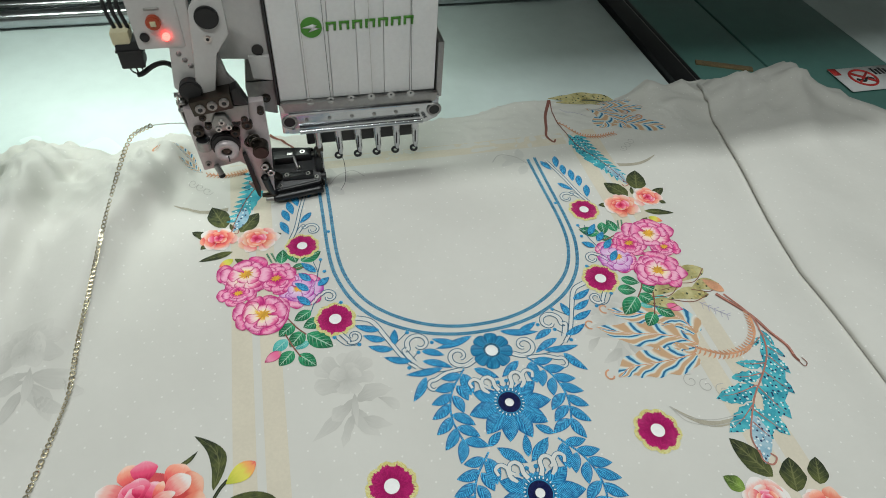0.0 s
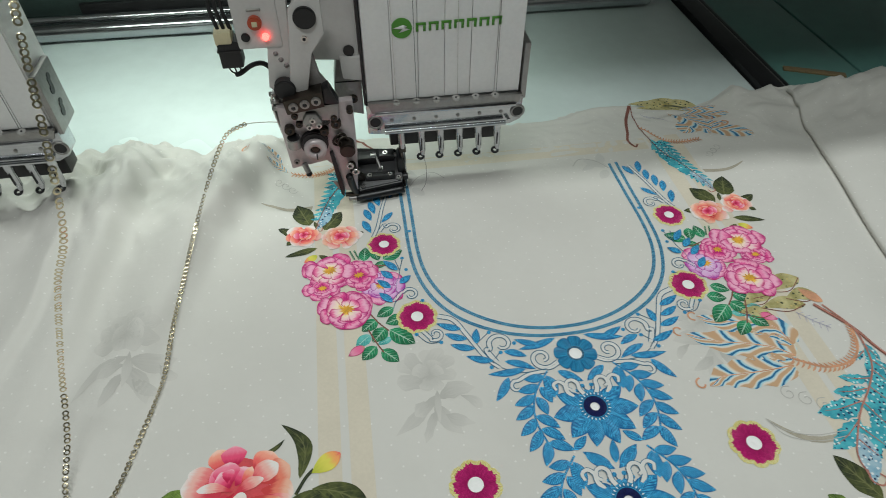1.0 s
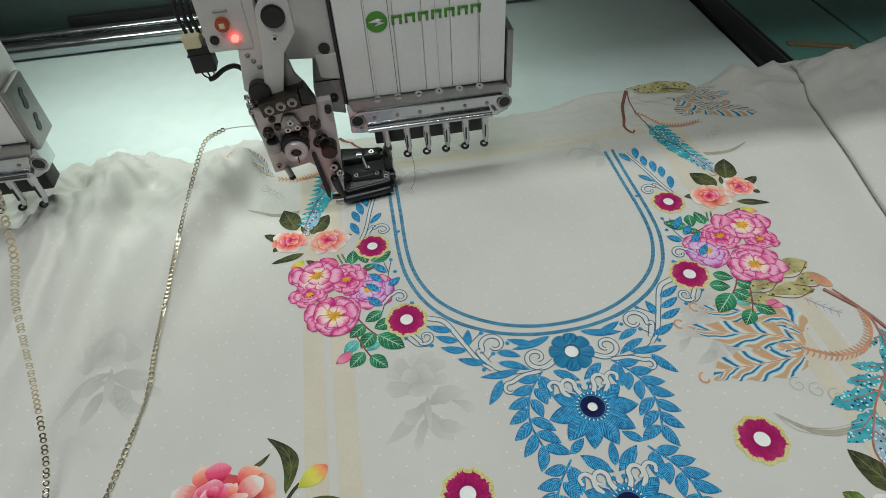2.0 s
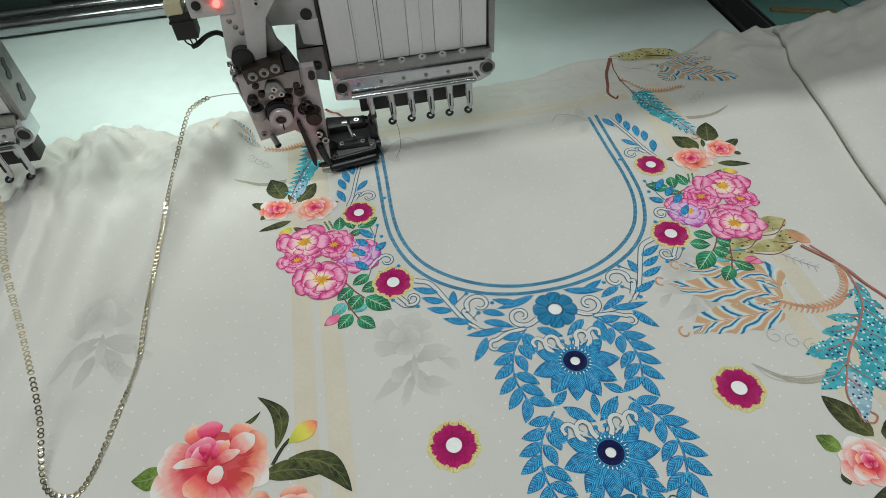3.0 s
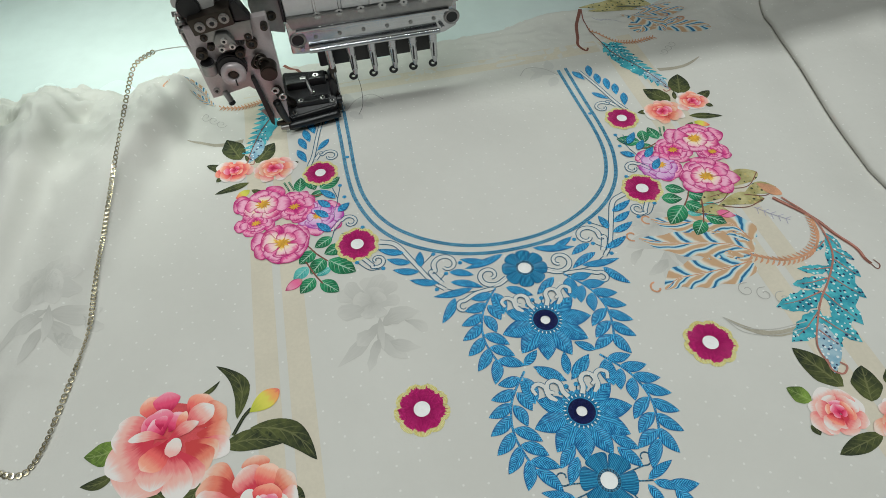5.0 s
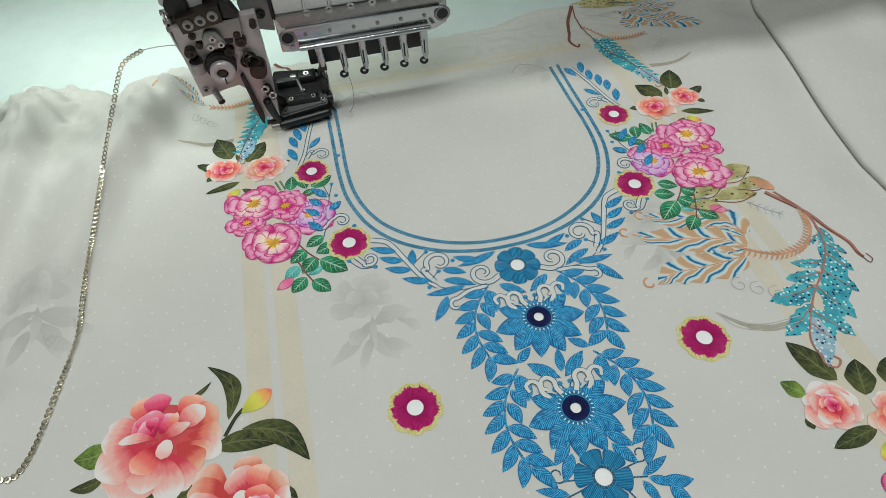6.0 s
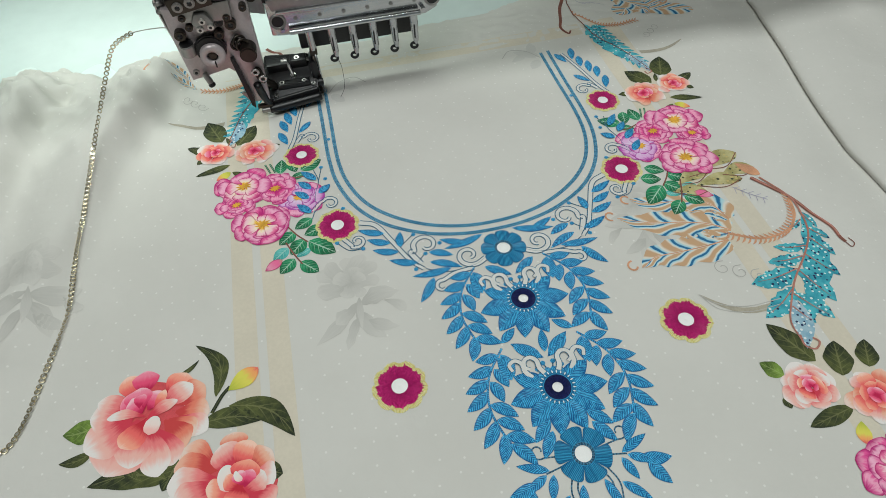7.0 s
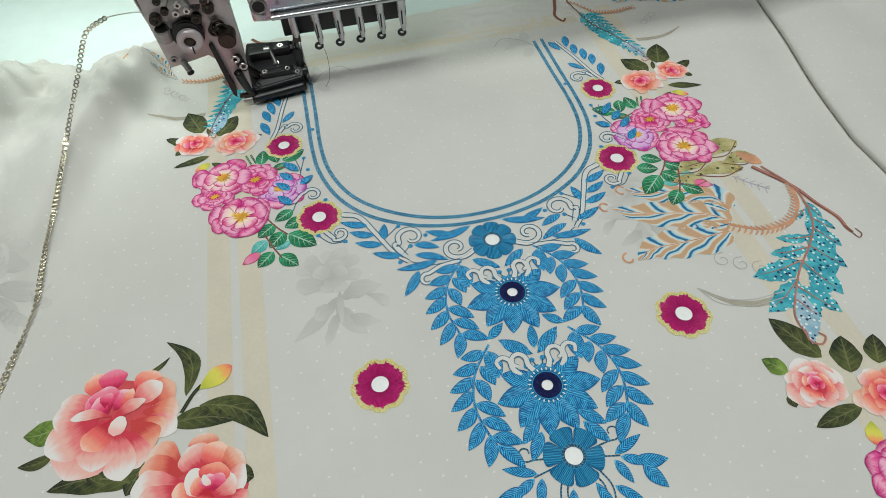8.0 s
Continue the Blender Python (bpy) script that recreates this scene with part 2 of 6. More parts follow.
STRIPED = striped_material("striped_plume_print")
FEATHER = dotted_material("teal_feather_print", (0.02, 0.24, 0.32), (0.08, 0.46, 0.52), (0.01, 0.03, 0.09), (0.60, 0.72, 0.70))
FEATHER_PALE = dotted_material("pale_feather_print", (0.16, 0.34, 0.46), (0.36, 0.50, 0.56), (0.02, 0.04, 0.10), (0.66, 0.70, 0.70))
OLIVE_DOTS = dotted_material("olive_bird_print", (0.28, 0.25, 0.09), (0.52, 0.47, 0.24), (0.05, 0.06, 0.03), (0.50, 0.40, 0.16), 260.0)
BROWN = plain("brown_ink", (0.20, 0.075, 0.055), 0.85, 0, 300, 0.3, 0.1)
TAN = plain("tan_ink", (0.56, 0.28, 0.16), 0.85, 0, 300, 0.25, 0.1)
CORAL_INK = plain("coral_ink", (0.40, 0.17, 0.13), 0.85, 0, 300, 0.25, 0.1)
LILAC_INK = plain("lilac_ink", (0.38, 0.36, 0.46), 0.85, 0, 300, 0.2, 0.1)
HORN = plain("pale_horn_print", (0.36, 0.33, 0.26), 0.85, 0, 200, 0.18, 0.1)
STAMEN = plain("yellow_stamen_print", (0.70, 0.36, 0.04), 0.85, 0, 500, 0.3, 0.1)

PAINT = plain("cream_machine_paint", (0.56, 0.545, 0.53), 0.42, 0, 60, 0.05, 0.05)
PANEL = plain("pale_grey_panel", (0.80, 0.80, 0.79), 0.38, 0, 60, 0.05, 0.05)
CASTING = plain("grey_cast_bracket", (0.28, 0.265, 0.26), 0.48, 0.3, 140, 0.18, 0.2)
CHROME = brushed_metal("polished_steel", (0.55, 0.56, 0.58), 0.16)
STEEL = brushed_metal("dull_steel", (0.38, 0.37, 0.36), 0.42, (300.0, 300.0, 300.0))
FACE = plain("anodised_face", (0.50, 0.44, 0.445), 0.40, 0.35, 160, 0.12, 0.1)
GUNMETAL = brushed_metal("oily_gunmetal", (0.075, 0.065, 0.055), 0.38, (300.0, 300.0, 300.0))
BLACK = plain("black_oxide", (0.006, 0.006, 0.007), 0.36, 0.0, 200, 0.35, 0.2)
RUBBER = plain("black_rubber", (0.012, 0.012, 0.013), 0.6, 0, 200, 0.3, 0.2)
SCREW = brushed_metal("screw_steel", (0.68, 0.67, 0.65), 0.26, (600.0, 600.0, 600.0))
EYELET = plain("white_ceramic", (0.42, 0.41, 0.39), 0.25, 0, 300, 0.05, 0.05)
TABLE = plain("pale_teal_laminate", (0.69, 0.785, 0.765), 0.24, 0, 9, 0.05, 0.04)
TEAL_TOP = plain("teal_laminate", (0.10, 0.24, 0.21), 0.3, 0, 9, 0.10, 0.04)
RAIL = plain("black_rail", (0.012, 0.012, 0.014), 0.35, 0.3, 60, 0.3, 0.1)
DARK_GREEN = plain("dark_green_paint", (0.035, 0.055, 0.05), 0.4, 0, 30, 0.2, 0.05)
LOGO = plain("green_logo_paint", (0.07, 0.27, 0.025), 0.4, 0, 200, 0.06, 0.05)
THREAD = plain("dark_thread", (0.03, 0.03, 0.032), 0.7, 0, 900, 0.3, 0.3)
PALE_THREAD = plain("pale_thread", (0.55, 0.54, 0.50), 0.7, 0, 900, 0.2, 0.3)
CREAM_PLASTIC = plain("cream_plastic", (0.62, 0.56, 0.36), 0.45, 0, 60, 0.06, 0.05)
ORANGE_BUTTON = plain("orange_button", (0.42, 0.06, 0.02), 0.35, 0, 200, 0.15, 0.05)
GOLD = brushed_metal("gold_sequin", (0.80, 0.70, 0.48), 0.2, (200.0, 200.0, 200.0))
PAPER = plain("white_paper", (0.72, 0.73, 0.72), 0.6, 0, 60, 0.04, 0.05)
RED = plain("red_print", (0.50, 0.03, 0.025), 0.6, 0, 200, 0.1, 0.05)
INK = plain("black_print", (0.02, 0.02, 0.02), 0.6, 0, 200, 0.2, 0.05)
WALL = plain("painted_wall", (0.55, 0.57, 0.55), 0.8, 0, 4, 0.05, 0.1)
FLOOR = plain("grey_floor", (0.22, 0.22, 0.21), 0.6, 0, 6, 0.15, 0.1)
WOOD = plain("old_tape", (0.22, 0.16, 0.08), 0.6, 0, 60, 0.3, 0.1)
LED = Nodes("red_led_glow", 0.3)
LED.bsdf.inputs["Emission Color"].default_value = (1.0, 0.05, 0.04, 1)
LED.bsdf.inputs["Emission Strength"].default_value = 9.0
LED = LED.done((0.8, 0.1, 0.1))


# ---- building helpers ----
MM = 0.001


def part(name, bm, material, parent=None, label="", smooth=True, sharp=0.6):
    """Links a bmesh as one mesh object under a thing or a part."""
    if smooth:
        for e in bm.edges:
            if len(e.link_faces) == 2 and e.calc_face_angle(0.0) > sharp:
                e.smooth = False
    mesh = bpy.data.meshes.new(name)
    bm.to_mesh(mesh)
    bm.free()
    mesh.materials.append(material)
    if smooth:
        mesh.polygons.foreach_set("use_smooth", [True] * len(mesh.polygons))
    ob = new(name, mesh)
    ob.parent = parent
    if label:
        ob["label"] = label
    return ob


def empty(name, label="", category="", group="", kind=""):
    return tagged(new(name), label, category, group, kind)


def box(bm, x0, x1, y0, y1, z0, z1, bevel=0.0008):
    made = bmesh.ops.create_cube(bm, size=1.0, matrix=Matrix.LocRotScale(((x0 + x1) / 2, (y0 + y1) / 2, (z0 + z1) / 2), None, (abs(x1 - x0), abs(y1 - y0), abs(z1 - z0))))
    if bevel:
        edges = list({e for v in made["verts"] for e in v.link_edges})
        bmesh.ops.bevel(bm, geom=edges, offset=bevel, segments=2, affect="EDGES", profile=0.6)
    return bm


def prism(bm, outline, y0, y1, bevel=0.0008):
    """An outline in x and z, drawn out from y0 to y1."""
    front = [bm.verts.new((x, y0, z)) for x, z in outline]
    back = [bm.verts.new((x, y1, z)) for x, z in outline]
    n = len(outline)
    faces = [bm.faces.new(front), bm.faces.new(back[::-1])]
    for i in range(n):
        faces.append(bm.faces.new((front[i], back[i], back[(i + 1) % n], front[(i + 1) % n])))
    bmesh.ops.recalc_face_normals(bm, faces=faces)
    if bevel:
        bmesh.ops.bevel(bm, geom=list({e for f in faces for e in f.edges}), offset=bevel, segments=2, affect="EDGES", profile=0.6)
    return bm


def rod(bm, a, b, r, r2=None, sides=16, bevel=0.0):
    """A cylinder from a to b."""
    a, b = Vector(a), Vector(b)
    m = Matrix.Translation((a + b) / 2) @ (b - a).to_track_quat("Z", "Y").to_matrix().to_4x4()
    made = bmesh.ops.create_cone(bm, cap_ends=True, segments=sides, radius1=r, radius2=r if r2 is None else r2, depth=(b - a).length, matrix=m)
    if bevel:
        rims = [e for e in {e for v in made["verts"] for e in v.link_edges} if any(len(f.verts) > 4 for f in e.link_faces)]
        bmesh.ops.bevel(bm, geom=rims, offset=bevel, segments=2, affect="EDGES")
    return bm


def ring(bm, at, axis, r, thick, sides=20, tube=8):
    """A torus about an axis."""
    q = Vector(axis).to_track_quat("Z", "Y").to_matrix().to_4x4()
    m = Matrix.Translation(at) @ q
    grid = []
    for i in range(sides):
        a = math.tau * i / sides
        row = []
        for j in range(tube):
            b = math.tau * j / tube
            d = r + thick * math.cos(b)
            row.append(bm.verts.new(m @ Vector((d * math.cos(a), d * math.sin(a), thick * math.sin(b)))))
        grid.append(row)
    for i in range(sides):
        for j in range(tube):
            k, l = (i + 1) % sides, (j + 1) % tube
            bm.faces.new((grid[i][j], grid[k][j], grid[k][l], grid[i][l]))
    return bm


def spline(points, steps=8):
    """A smooth line through points of any dimension."""
    p = [Vector(q) for q in points]
    p = [p[0] * 2 - p[1], *p, p[-1] * 2 - p[-2]]
    out = []
    for i in range(1, len(p) - 2):
        for k in range(steps):
            t = k / steps
            out.append(0.5 * (2 * p[i] + (p[i + 1] - p[i - 1]) * t + (2 * p[i - 1] - 5 * p[i] + 4 * p[i + 1] - p[i + 2]) * t * t + (3 * p[i] - p[i - 1] - 3 * p[i + 1] + p[i + 2]) * t ** 3))
    return out + [p[-2]]


def hose(bm, points, r, sides=8, steps=8):
    """A round tube along a smooth line in space."""
    line = spline(points, steps)
    rings = []
    for i, p in enumerate(line):
        way = (line[min(i + 1, len(line) - 1)] - line[max(i - 1, 0)]).normalized()
        q = way.to_track_quat("Z", "Y").to_matrix()
        rings.append([bm.verts.new(p + q @ Vector((r * math.cos(math.tau * k / sides), r * math.sin(math.tau * k / sides), 0))) for k in range(sides)])
    for a, b in zip(rings, rings[1:]):
        for k in range(sides):
            bm.faces.new((a[k], a[(k + 1) % sides], b[(k + 1) % sides], b[k]))
    bm.faces.new(rings[0][::-1])
    bm.faces.new(rings[-1])
    return bm


def ease(a, b, x):
    t = min(max((x - a) / (b - a), 0.0), 1.0)
    return t * t * (3 - 2 * t)


# ---- room and tables ----
def room():
    for name, x0, x1, y0, y1, z0, z1, m in (
        ("floor", -3.2, 3.2, -3.2, 3.2, -0.92, -0.80, FLOOR), ("ceiling", -3.2, 3.2, -3.2, 3.2, 2.3, 2.4, WALL),
        ("wall_north", -3.2, 3.2, 3.0, 3.2, -0.8, 2.3, WALL), ("wall_south", -3.2, 3.2, -3.2, -3.0, -0.8, 2.3, WALL),
        ("wall_west", -3.2, -3.0, -3.0, 3.0, -0.8, 2.3, WALL), ("wall_east", 3.0, 3.2, -3.0, 3.0, -0.8, 2.3, WALL)):
        tagged(part(name, box(bmesh.new(), x0, x1, y0, y1, z0, z1, 0), m, smooth=False), kind="structure")


room()

TOP = -0.016
table = empty("machine_table", "pale teal laminate machine table with black rails and dark teal end", "table")
part("tabletop", box(bmesh.new(), -1.3, 0.275, -0.75, 0.47, TOP - 0.03, TOP, 0.002), TABLE, table)
part("end_top", box(bmesh.new(), 0.311, 0.400, -0.75, 0.9, TOP - 0.03, TOP - 0.001, 0.002), TEAL_TOP, table, "dark teal laminate strip")
part("end_top", box(bmesh.new(), 0.404, 0.547, -0.75, 0.9, TOP - 0.03, TOP - 0.002, 0.002), TEAL_TOP, table, "dark teal laminate strip")
part("side_top", box(bmesh.new(), 0.549, 1.3, -0.75, 0.9, TOP - 0.03, TOP - 0.003, 0.002), TABLE, table)
for x in (-1.2, 1.2):
    for y in (-0.68, 0.4):
        part("leg", box(bmesh.new(), x - 0.03, x + 0.03, y - 0.03, y + 0.03, -0.8, TOP - 0.03, 0.003), DARK_GREEN, table)
rail = part("rail", box(bmesh.new(), 0.277, 0.300, -0.75, 0.9, TOP - 0.03, TOP + 0.006, 0.002), RAIL, table, "black steel rail")
part("rail_groove", box(bmesh.new(), 0.301, 0.3035, -0.75, 0.9, TOP - 0.03, TOP + 0.004, 0.001), STEEL, rail, "bright steel edge")
part("rail_flange", box(bmesh.new(), 0.3045, 0.3095, -0.75, 0.9, TOP - 0.03, TOP + 0.003, 0.001), RAIL, rail)
part("seam", box(bmesh.new(), 0.4005, 0.4035, -0.75, 0.9, TOP - 0.03, TOP - 0.006, 0), RAIL, table, "dark open joint")
sliding_bar = empty("sliding_bar", "pair of polished steel rods along the back of the table", "rail")
part("front_rod", rod(bmesh.new(), (-1.3, 0.372, TOP + 0.010), (0.24, 0.372, TOP + 0.010), 0.009, sides=24), CHROME, sliding_bar)
part("back_rod", rod(bmesh.new(), (-1.3, 0.396, TOP + 0.012), (0.24, 0.396, TOP + 0.012), 0.006, sides=20), CHROME, sliding_bar)
part("housing", box(bmesh.new(), -1.3, 0.24, 0.408, 0.468, TOP, TOP + 0.05, 0.003), DARK_GREEN, sliding_bar, "dark green steel housing")
part("black_strip", box(bmesh.new(), -0.40, -0.15, 0.402, 0.4078, TOP + 0.014, TOP + 0.026, 0.001), RUBBER, sliding_bar, "black rubber strip")
tape = part("tape_strip", box(bmesh.new(), -0.030, 0.030, -0.004, 0.004, -0.0012, 0.0008, 0.0003), WOOD)
tape.matrix_world = pose(0.352, 0.200, TOP, 0, 0, -22)
tagged(tape, "worn brown tape on the teal table end", "tape")


def notice():
    """A white notice with a barred red circle and plain bars for its print."""
    ob = empty("safety_notice", "white printed notice with a barred red circle", "sign")
    cx, cy, z = 0.493, 0.155, TOP + 0.0004
    part("sheet", box(bmesh.new(), cx - 0.030, cx + 0.045, cy - 0.022, cy + 0.020, z - 0.0006, z, 0), PAPER, ob)
    part("red_circle", ring(bmesh.new(), (cx, cy, z), (0, 0, 1), 0.0145, 0.0014), RED, ob)
    bar = part("red_bar", box(bmesh.new(), -0.014, 0.014, -0.0012, 0.0012, 0, 0.0012, 0), RED, ob)
    bar.matrix_basis = pose(cx, cy, z, 0, 0, 40)
    bar = part("red_bar", box(bmesh.new(), -0.014, 0.014, -0.0012, 0.0012, 0, 0.0013, 0), RED, ob)
    bar.matrix_basis = pose(cx, cy, z, 0, 0, -40)
    part("pictogram", hose(bmesh.new(), [(cx - 0.010, cy - 0.002, z), (cx - 0.003, cy - 0.006, z), (cx + 0.004, cy - 0.001, z), (cx + 0.010, cy - 0.004, z)], 0.0016), INK, ob)
    part("red_corner", box(bmesh.new(), cx - 0.030, cx - 0.021, cy + 0.008, cy + 0.0205, z, z + 0.0003, 0), RED, ob)
    for i in range(4):
        part("print_bar", box(bmesh.new(), cx + 0.019 + 0.005 * i, cx + 0.022 + 0.005 * i, cy + 0.004, cy + 0.016 - 0.002 * (i % 2), z, z + 0.0003, 0), INK, ob)


notice()


# ---- the cloth ----
def back_edge(x):
    """How far back the cloth reaches."""
    y = 0.147 + 0.010 * ease(-0.02, 0.12, x) - 0.014 * ease(-0.28, -0.40, x)
    y += 0.012 * lump(x + 0.300, 0.035)
    y += 0.004 * math.sin(x * 31) + 0.003 * math.sin(x * 57 + 1) - 0.006 * ease(0.20, 0.25, x)
    y += 0.012 * ease(0.05, 0.11, x) * (1 - ease(0.16, 0.22, x))
    return y + 0.010 * math.exp(-((x - 0.305) / 0.045) ** 2) + 0.012 * math.exp(-((x - 0.40) / 0.02) ** 2)


def lump(d, width):
    return math.exp(-(d / width) ** 2)


def flap_edge(y):
    """Where the turned-back east side of the cloth begins."""
    return 0.2545 + 0.190 * max(y, -0.085) + 0.0012 * math.sin(y * 40)


def dip(x, y):
    """How far the cloth sinks before it runs under its turned-back side."""
    return 0.0065 * ease(-0.050, 0.004, x - flap_edge(y))


def crest(points, y):
    """The x of a fold's crest at y, along a line of (x, y) from back to front."""
    for (xa, ya), (xb, yb) in zip(points, points[1:]):
        if y >= yb:
            return xa + (xb - xa) * (ya - y) / (ya - yb)
    return points[-1][0]


LONG_FOLD = ((-0.170, 0.150), (-0.188, 0.109), (-0.210, 0.061), (-0.230, 0.025), (-0.241, -0.019), (-0.250, -0.063), (-0.266, -0.120), (-0.290, -0.25))
WEST_FOLD = ((-0.279, 0.150), (-0.282, 0.117), (-0.285, 0.079), (-0.292, 0.037), (-0.297, -0.011), (-0.302, -0.061), (-0.312, -0.120), (-0.34, -0.25))
SHARP_FOLD = ((-0.336, 0.150), (-0.334, 0.109), (-0.322, 0.075), (-0.322, 0.020), (-0.325, -0.039), (-0.345, -0.12), (-0.37, -0.25))


def height(x, y):
    """The cloth's height: flat in the middle, with long folds on its west side and crumples at its back."""
    z = -0.011 * ease(0.085, 0.155, y) * (1 - 1.3 * ease(0.20, 0.245, x))
    west = ease(-0.150, -0.190, x)
    if west > 0:
        sag = 1 - 0.55 * ease(0.09, 0.15, y)
        side = x - crest(LONG_FOLD, y)
        z += west * 0.0200 * lump(side, 0.034 if side < 0 else 0.0125) * (0.25 * ease(-0.22, -0.08, y) + 0.75 * ease(-0.11, 0.05, y)) * sag
        side = x - crest(WEST_FOLD, y)
        z += west * 0.0170 * lump(side, 0.026 if side < 0 else 0.010) * (0.35 * ease(-0.28, -0.10, y) + 0.65 * ease(-0.12, 0.05, y)) * sag
        side = x - crest(SHARP_FOLD, y)
        z += 0.0095 * lump(side, 0.020 if side < 0 else 0.005) * ease(-0.16, 0.03, y) * sag
        z += 0.0045 * lump(x + 0.266 + 0.30 * (-0.085 - y), 0.013) * ease(-0.17, -0.11, y) * ease(-0.02, -0.06, y)
        warp = 0.010 * noise.noise(Vector((x * 20, y * 16, 4.0)))
        ridged = 1 - abs(noise.noise(Vector(((x + 0.45 * y + warp) * 46, (y + warp) * 17, 2.0)))) * 2.2
        z += west * 0.0068 * max(ridged, -0.5) * (0.15 * ease(-0.16, -0.04, y) + 0.85 * ease(0.0, 0.10, y))
        fine = 1 - abs(noise.noise(Vector(((x + warp) * 62, (y - 0.5 * x + warp) * 70, 5.0)))) * 2.2
        z += west * 0.0040 * max(fine, -0.5) * ease(0.02, 0.10, y) * ease(-0.18, -0.22, x)
    z += 0.0016 * noise.noise(Vector((x * 22, y * 36, 7.0))) * ease(0.08, 0.14, y)
    if x > 0.16:
        crease = 1 - 2.4 * abs(noise.noise(Vector(((x - 0.5 * y) * 26, (y + 0.2 * x) * 24, 11.0))))
        z += 0.0058 * max(crease, -0.6) * ease(0.195, 0.25, x) * ease(0.06, 0.125, y)
    if y > 0.07:
        fold = 1 - 2.2 * abs(noise.noise(Vector((x * 48 + 2 * noise.noise(Vector((x * 30, y * 30, 2.5))), y * 70, 14.0))))
        z += 0.0011 * max(fold, -0.5) * ease(0.07, 0.13, y) * ease(-0.02, 0.06, abs(x + 0.06))
    z += 0.0009 * noise.noise(Vector((x * 9, y * 14, 1.0)))
    z += 0.003 * lump(x - 0.245, 0.030) * ease(0.05, 0.13, y)
    if x > 0.15:
        z -= dip(x, y)
    return z


def cloth_point(x, y, lift=0.0):
    return Vector((x, y, height(x, y) + lift))


fabric = empty("printed_fabric", "cream cotton fabric with printed flowers and blue neckline embroidery", "fabric")


def sheet(x0, x1, y0, nx, ny, over, lift):
    """A grid of cloth up to its back edge; lift(x, y) raises it."""
    bm = bmesh.new()
    rows = []
    for j in range(ny + 1):
        row = []
        for i in range(nx + 1):
            u, v = i / nx, j / ny
            y = y0 + (back_edge(x0 + (x1 - x0) * u) - y0) * v
            x = x0 + (x1 - x0) * u
            row.append(bm.verts.new((x, y, over(x, y) + lift(x, y, u, v))))
        rows.append(row)
    for j in range(ny):
        for i in range(nx):
            bm.faces.new((rows[j][i], rows[j][i + 1], rows[j + 1][i + 1], rows[j + 1][i]))
    return bm


def hem(x, y, u, v):
    return -0.006 * ease(0.985, 1.0, v)


part("cloth", sheet(-0.62, 0.33, -0.60, 390, 330, height, hem), COTTON, fabric, sharp=3.0)


def flap():
    """The cloth's east side, turned back over itself: a thin lip that stands clear of the layer below."""
    bm = bmesh.new()
    ny, rows = 150, []
    under = ((0.0060, -0.0030), (0.0022, -0.0028), (0.0006, -0.0018), (0.0, -0.0002), (0.0002, 0.0012), (0.0009, 0.0022))
    for j in range(ny + 1):
        v = j / ny
        row = []
        y0 = -0.60 + 0.745 * v
        xe = flap_edge(y0)
        h = 0.0026 + 0.0004 * math.sin(y0 * 16 + 1)
        level = height(xe, y0) + h
        for dx, dz in under:
            row.append(bm.verts.new((xe + dx, y0, level + dz)))
        for k in range(1, 61):
            x = xe + 0.0018 + 0.40 * (k / 60) ** 1.25
            d = x - xe
            y = y0 + v ** 6 * (0.004 * lump(x - 0.372, 0.025) + 0.010 * lump(x - 0.30, 0.03) - 0.15 * ease(0.372, 0.50, x)) + 0.004 * v ** 6 * math.sin(x * 60)
            z = level + 0.0026 + 0.0046 * ease(-0.004, 0.020, d) - 0.006 * ease(0.03, 0.10, d)
            z += 0.0035 * noise.noise(Vector((x * 14, y * 9, 3.0))) * ease(0.0, 0.05, d)
            z += 0.017 * lump(x - 0.372 + 0.30 * (0.14 - y), 0.020) * ease(0.00, 0.13, y)
            z += 0.008 * lump(x - 0.44 - 0.2 * y, 0.02) * ease(-0.3, 0.1, y)
            back = ease(0.05, 0.12, y) * ease(0.0, 0.03, d)
            warp = 0.010 * noise.noise(Vector((x * 22, y * 22, 5.0)))
            z += 0.0035 * noise.noise(Vector((x * 42, y * 42, 8.0))) * back
            crease = 1 - 2.4 * abs(noise.noise(Vector(((x - 0.4 * y + warp) * 34, (y + 0.3 * x - warp) * 30, 9.0))))
            z += 0.0042 * max(crease, -0.6) * back
            crease = 1 - 2.4 * abs(noise.noise(Vector(((x + warp) * 70, (y + warp) * 60, 6.0))))
            z += 0.0022 * max(crease, -0.6) * back
            crease = 1 - 2.4 * abs(noise.noise(Vector(((x + 0.5 * y) * 14, y * 8, 12.0))))
            z += 0.0028 * max(crease, -0.6) * ease(0.01, 0.07, d)
            row.append(bm.verts.new((x, y, max(z, TOP + 0.002) - 0.010 * v ** 60)))
        rows.append(row)
    for a, b in zip(rows, rows[1:]):
        for i in range(len(a) - 1):
            bm.faces.new((a[i], a[i + 1], b[i + 1], b[i]))
    return bm


part("folded_flap", flap(), COTTON, fabric, "plain cream side of the fabric folded back", sharp=3.0)


# ---- prints and stitches on the cloth, in millimetres ----
def leaf_shape(v):
    return math.sin(math.pi * min(v, 1.0) ** 0.85) ** 0.85


def petal_shape(v):
    return math.sin(math.pi * (0.06 + 0.94 * v) ** 1.7) ** 0.7 if v < 1 else 0.0


def oval_shape(v):
    return max(0.0, 1 - (2 * v - 1) ** 2) ** 0.5


def drop_shape(v):
    return math.sin(math.pi * v ** 1.25) ** 0.7


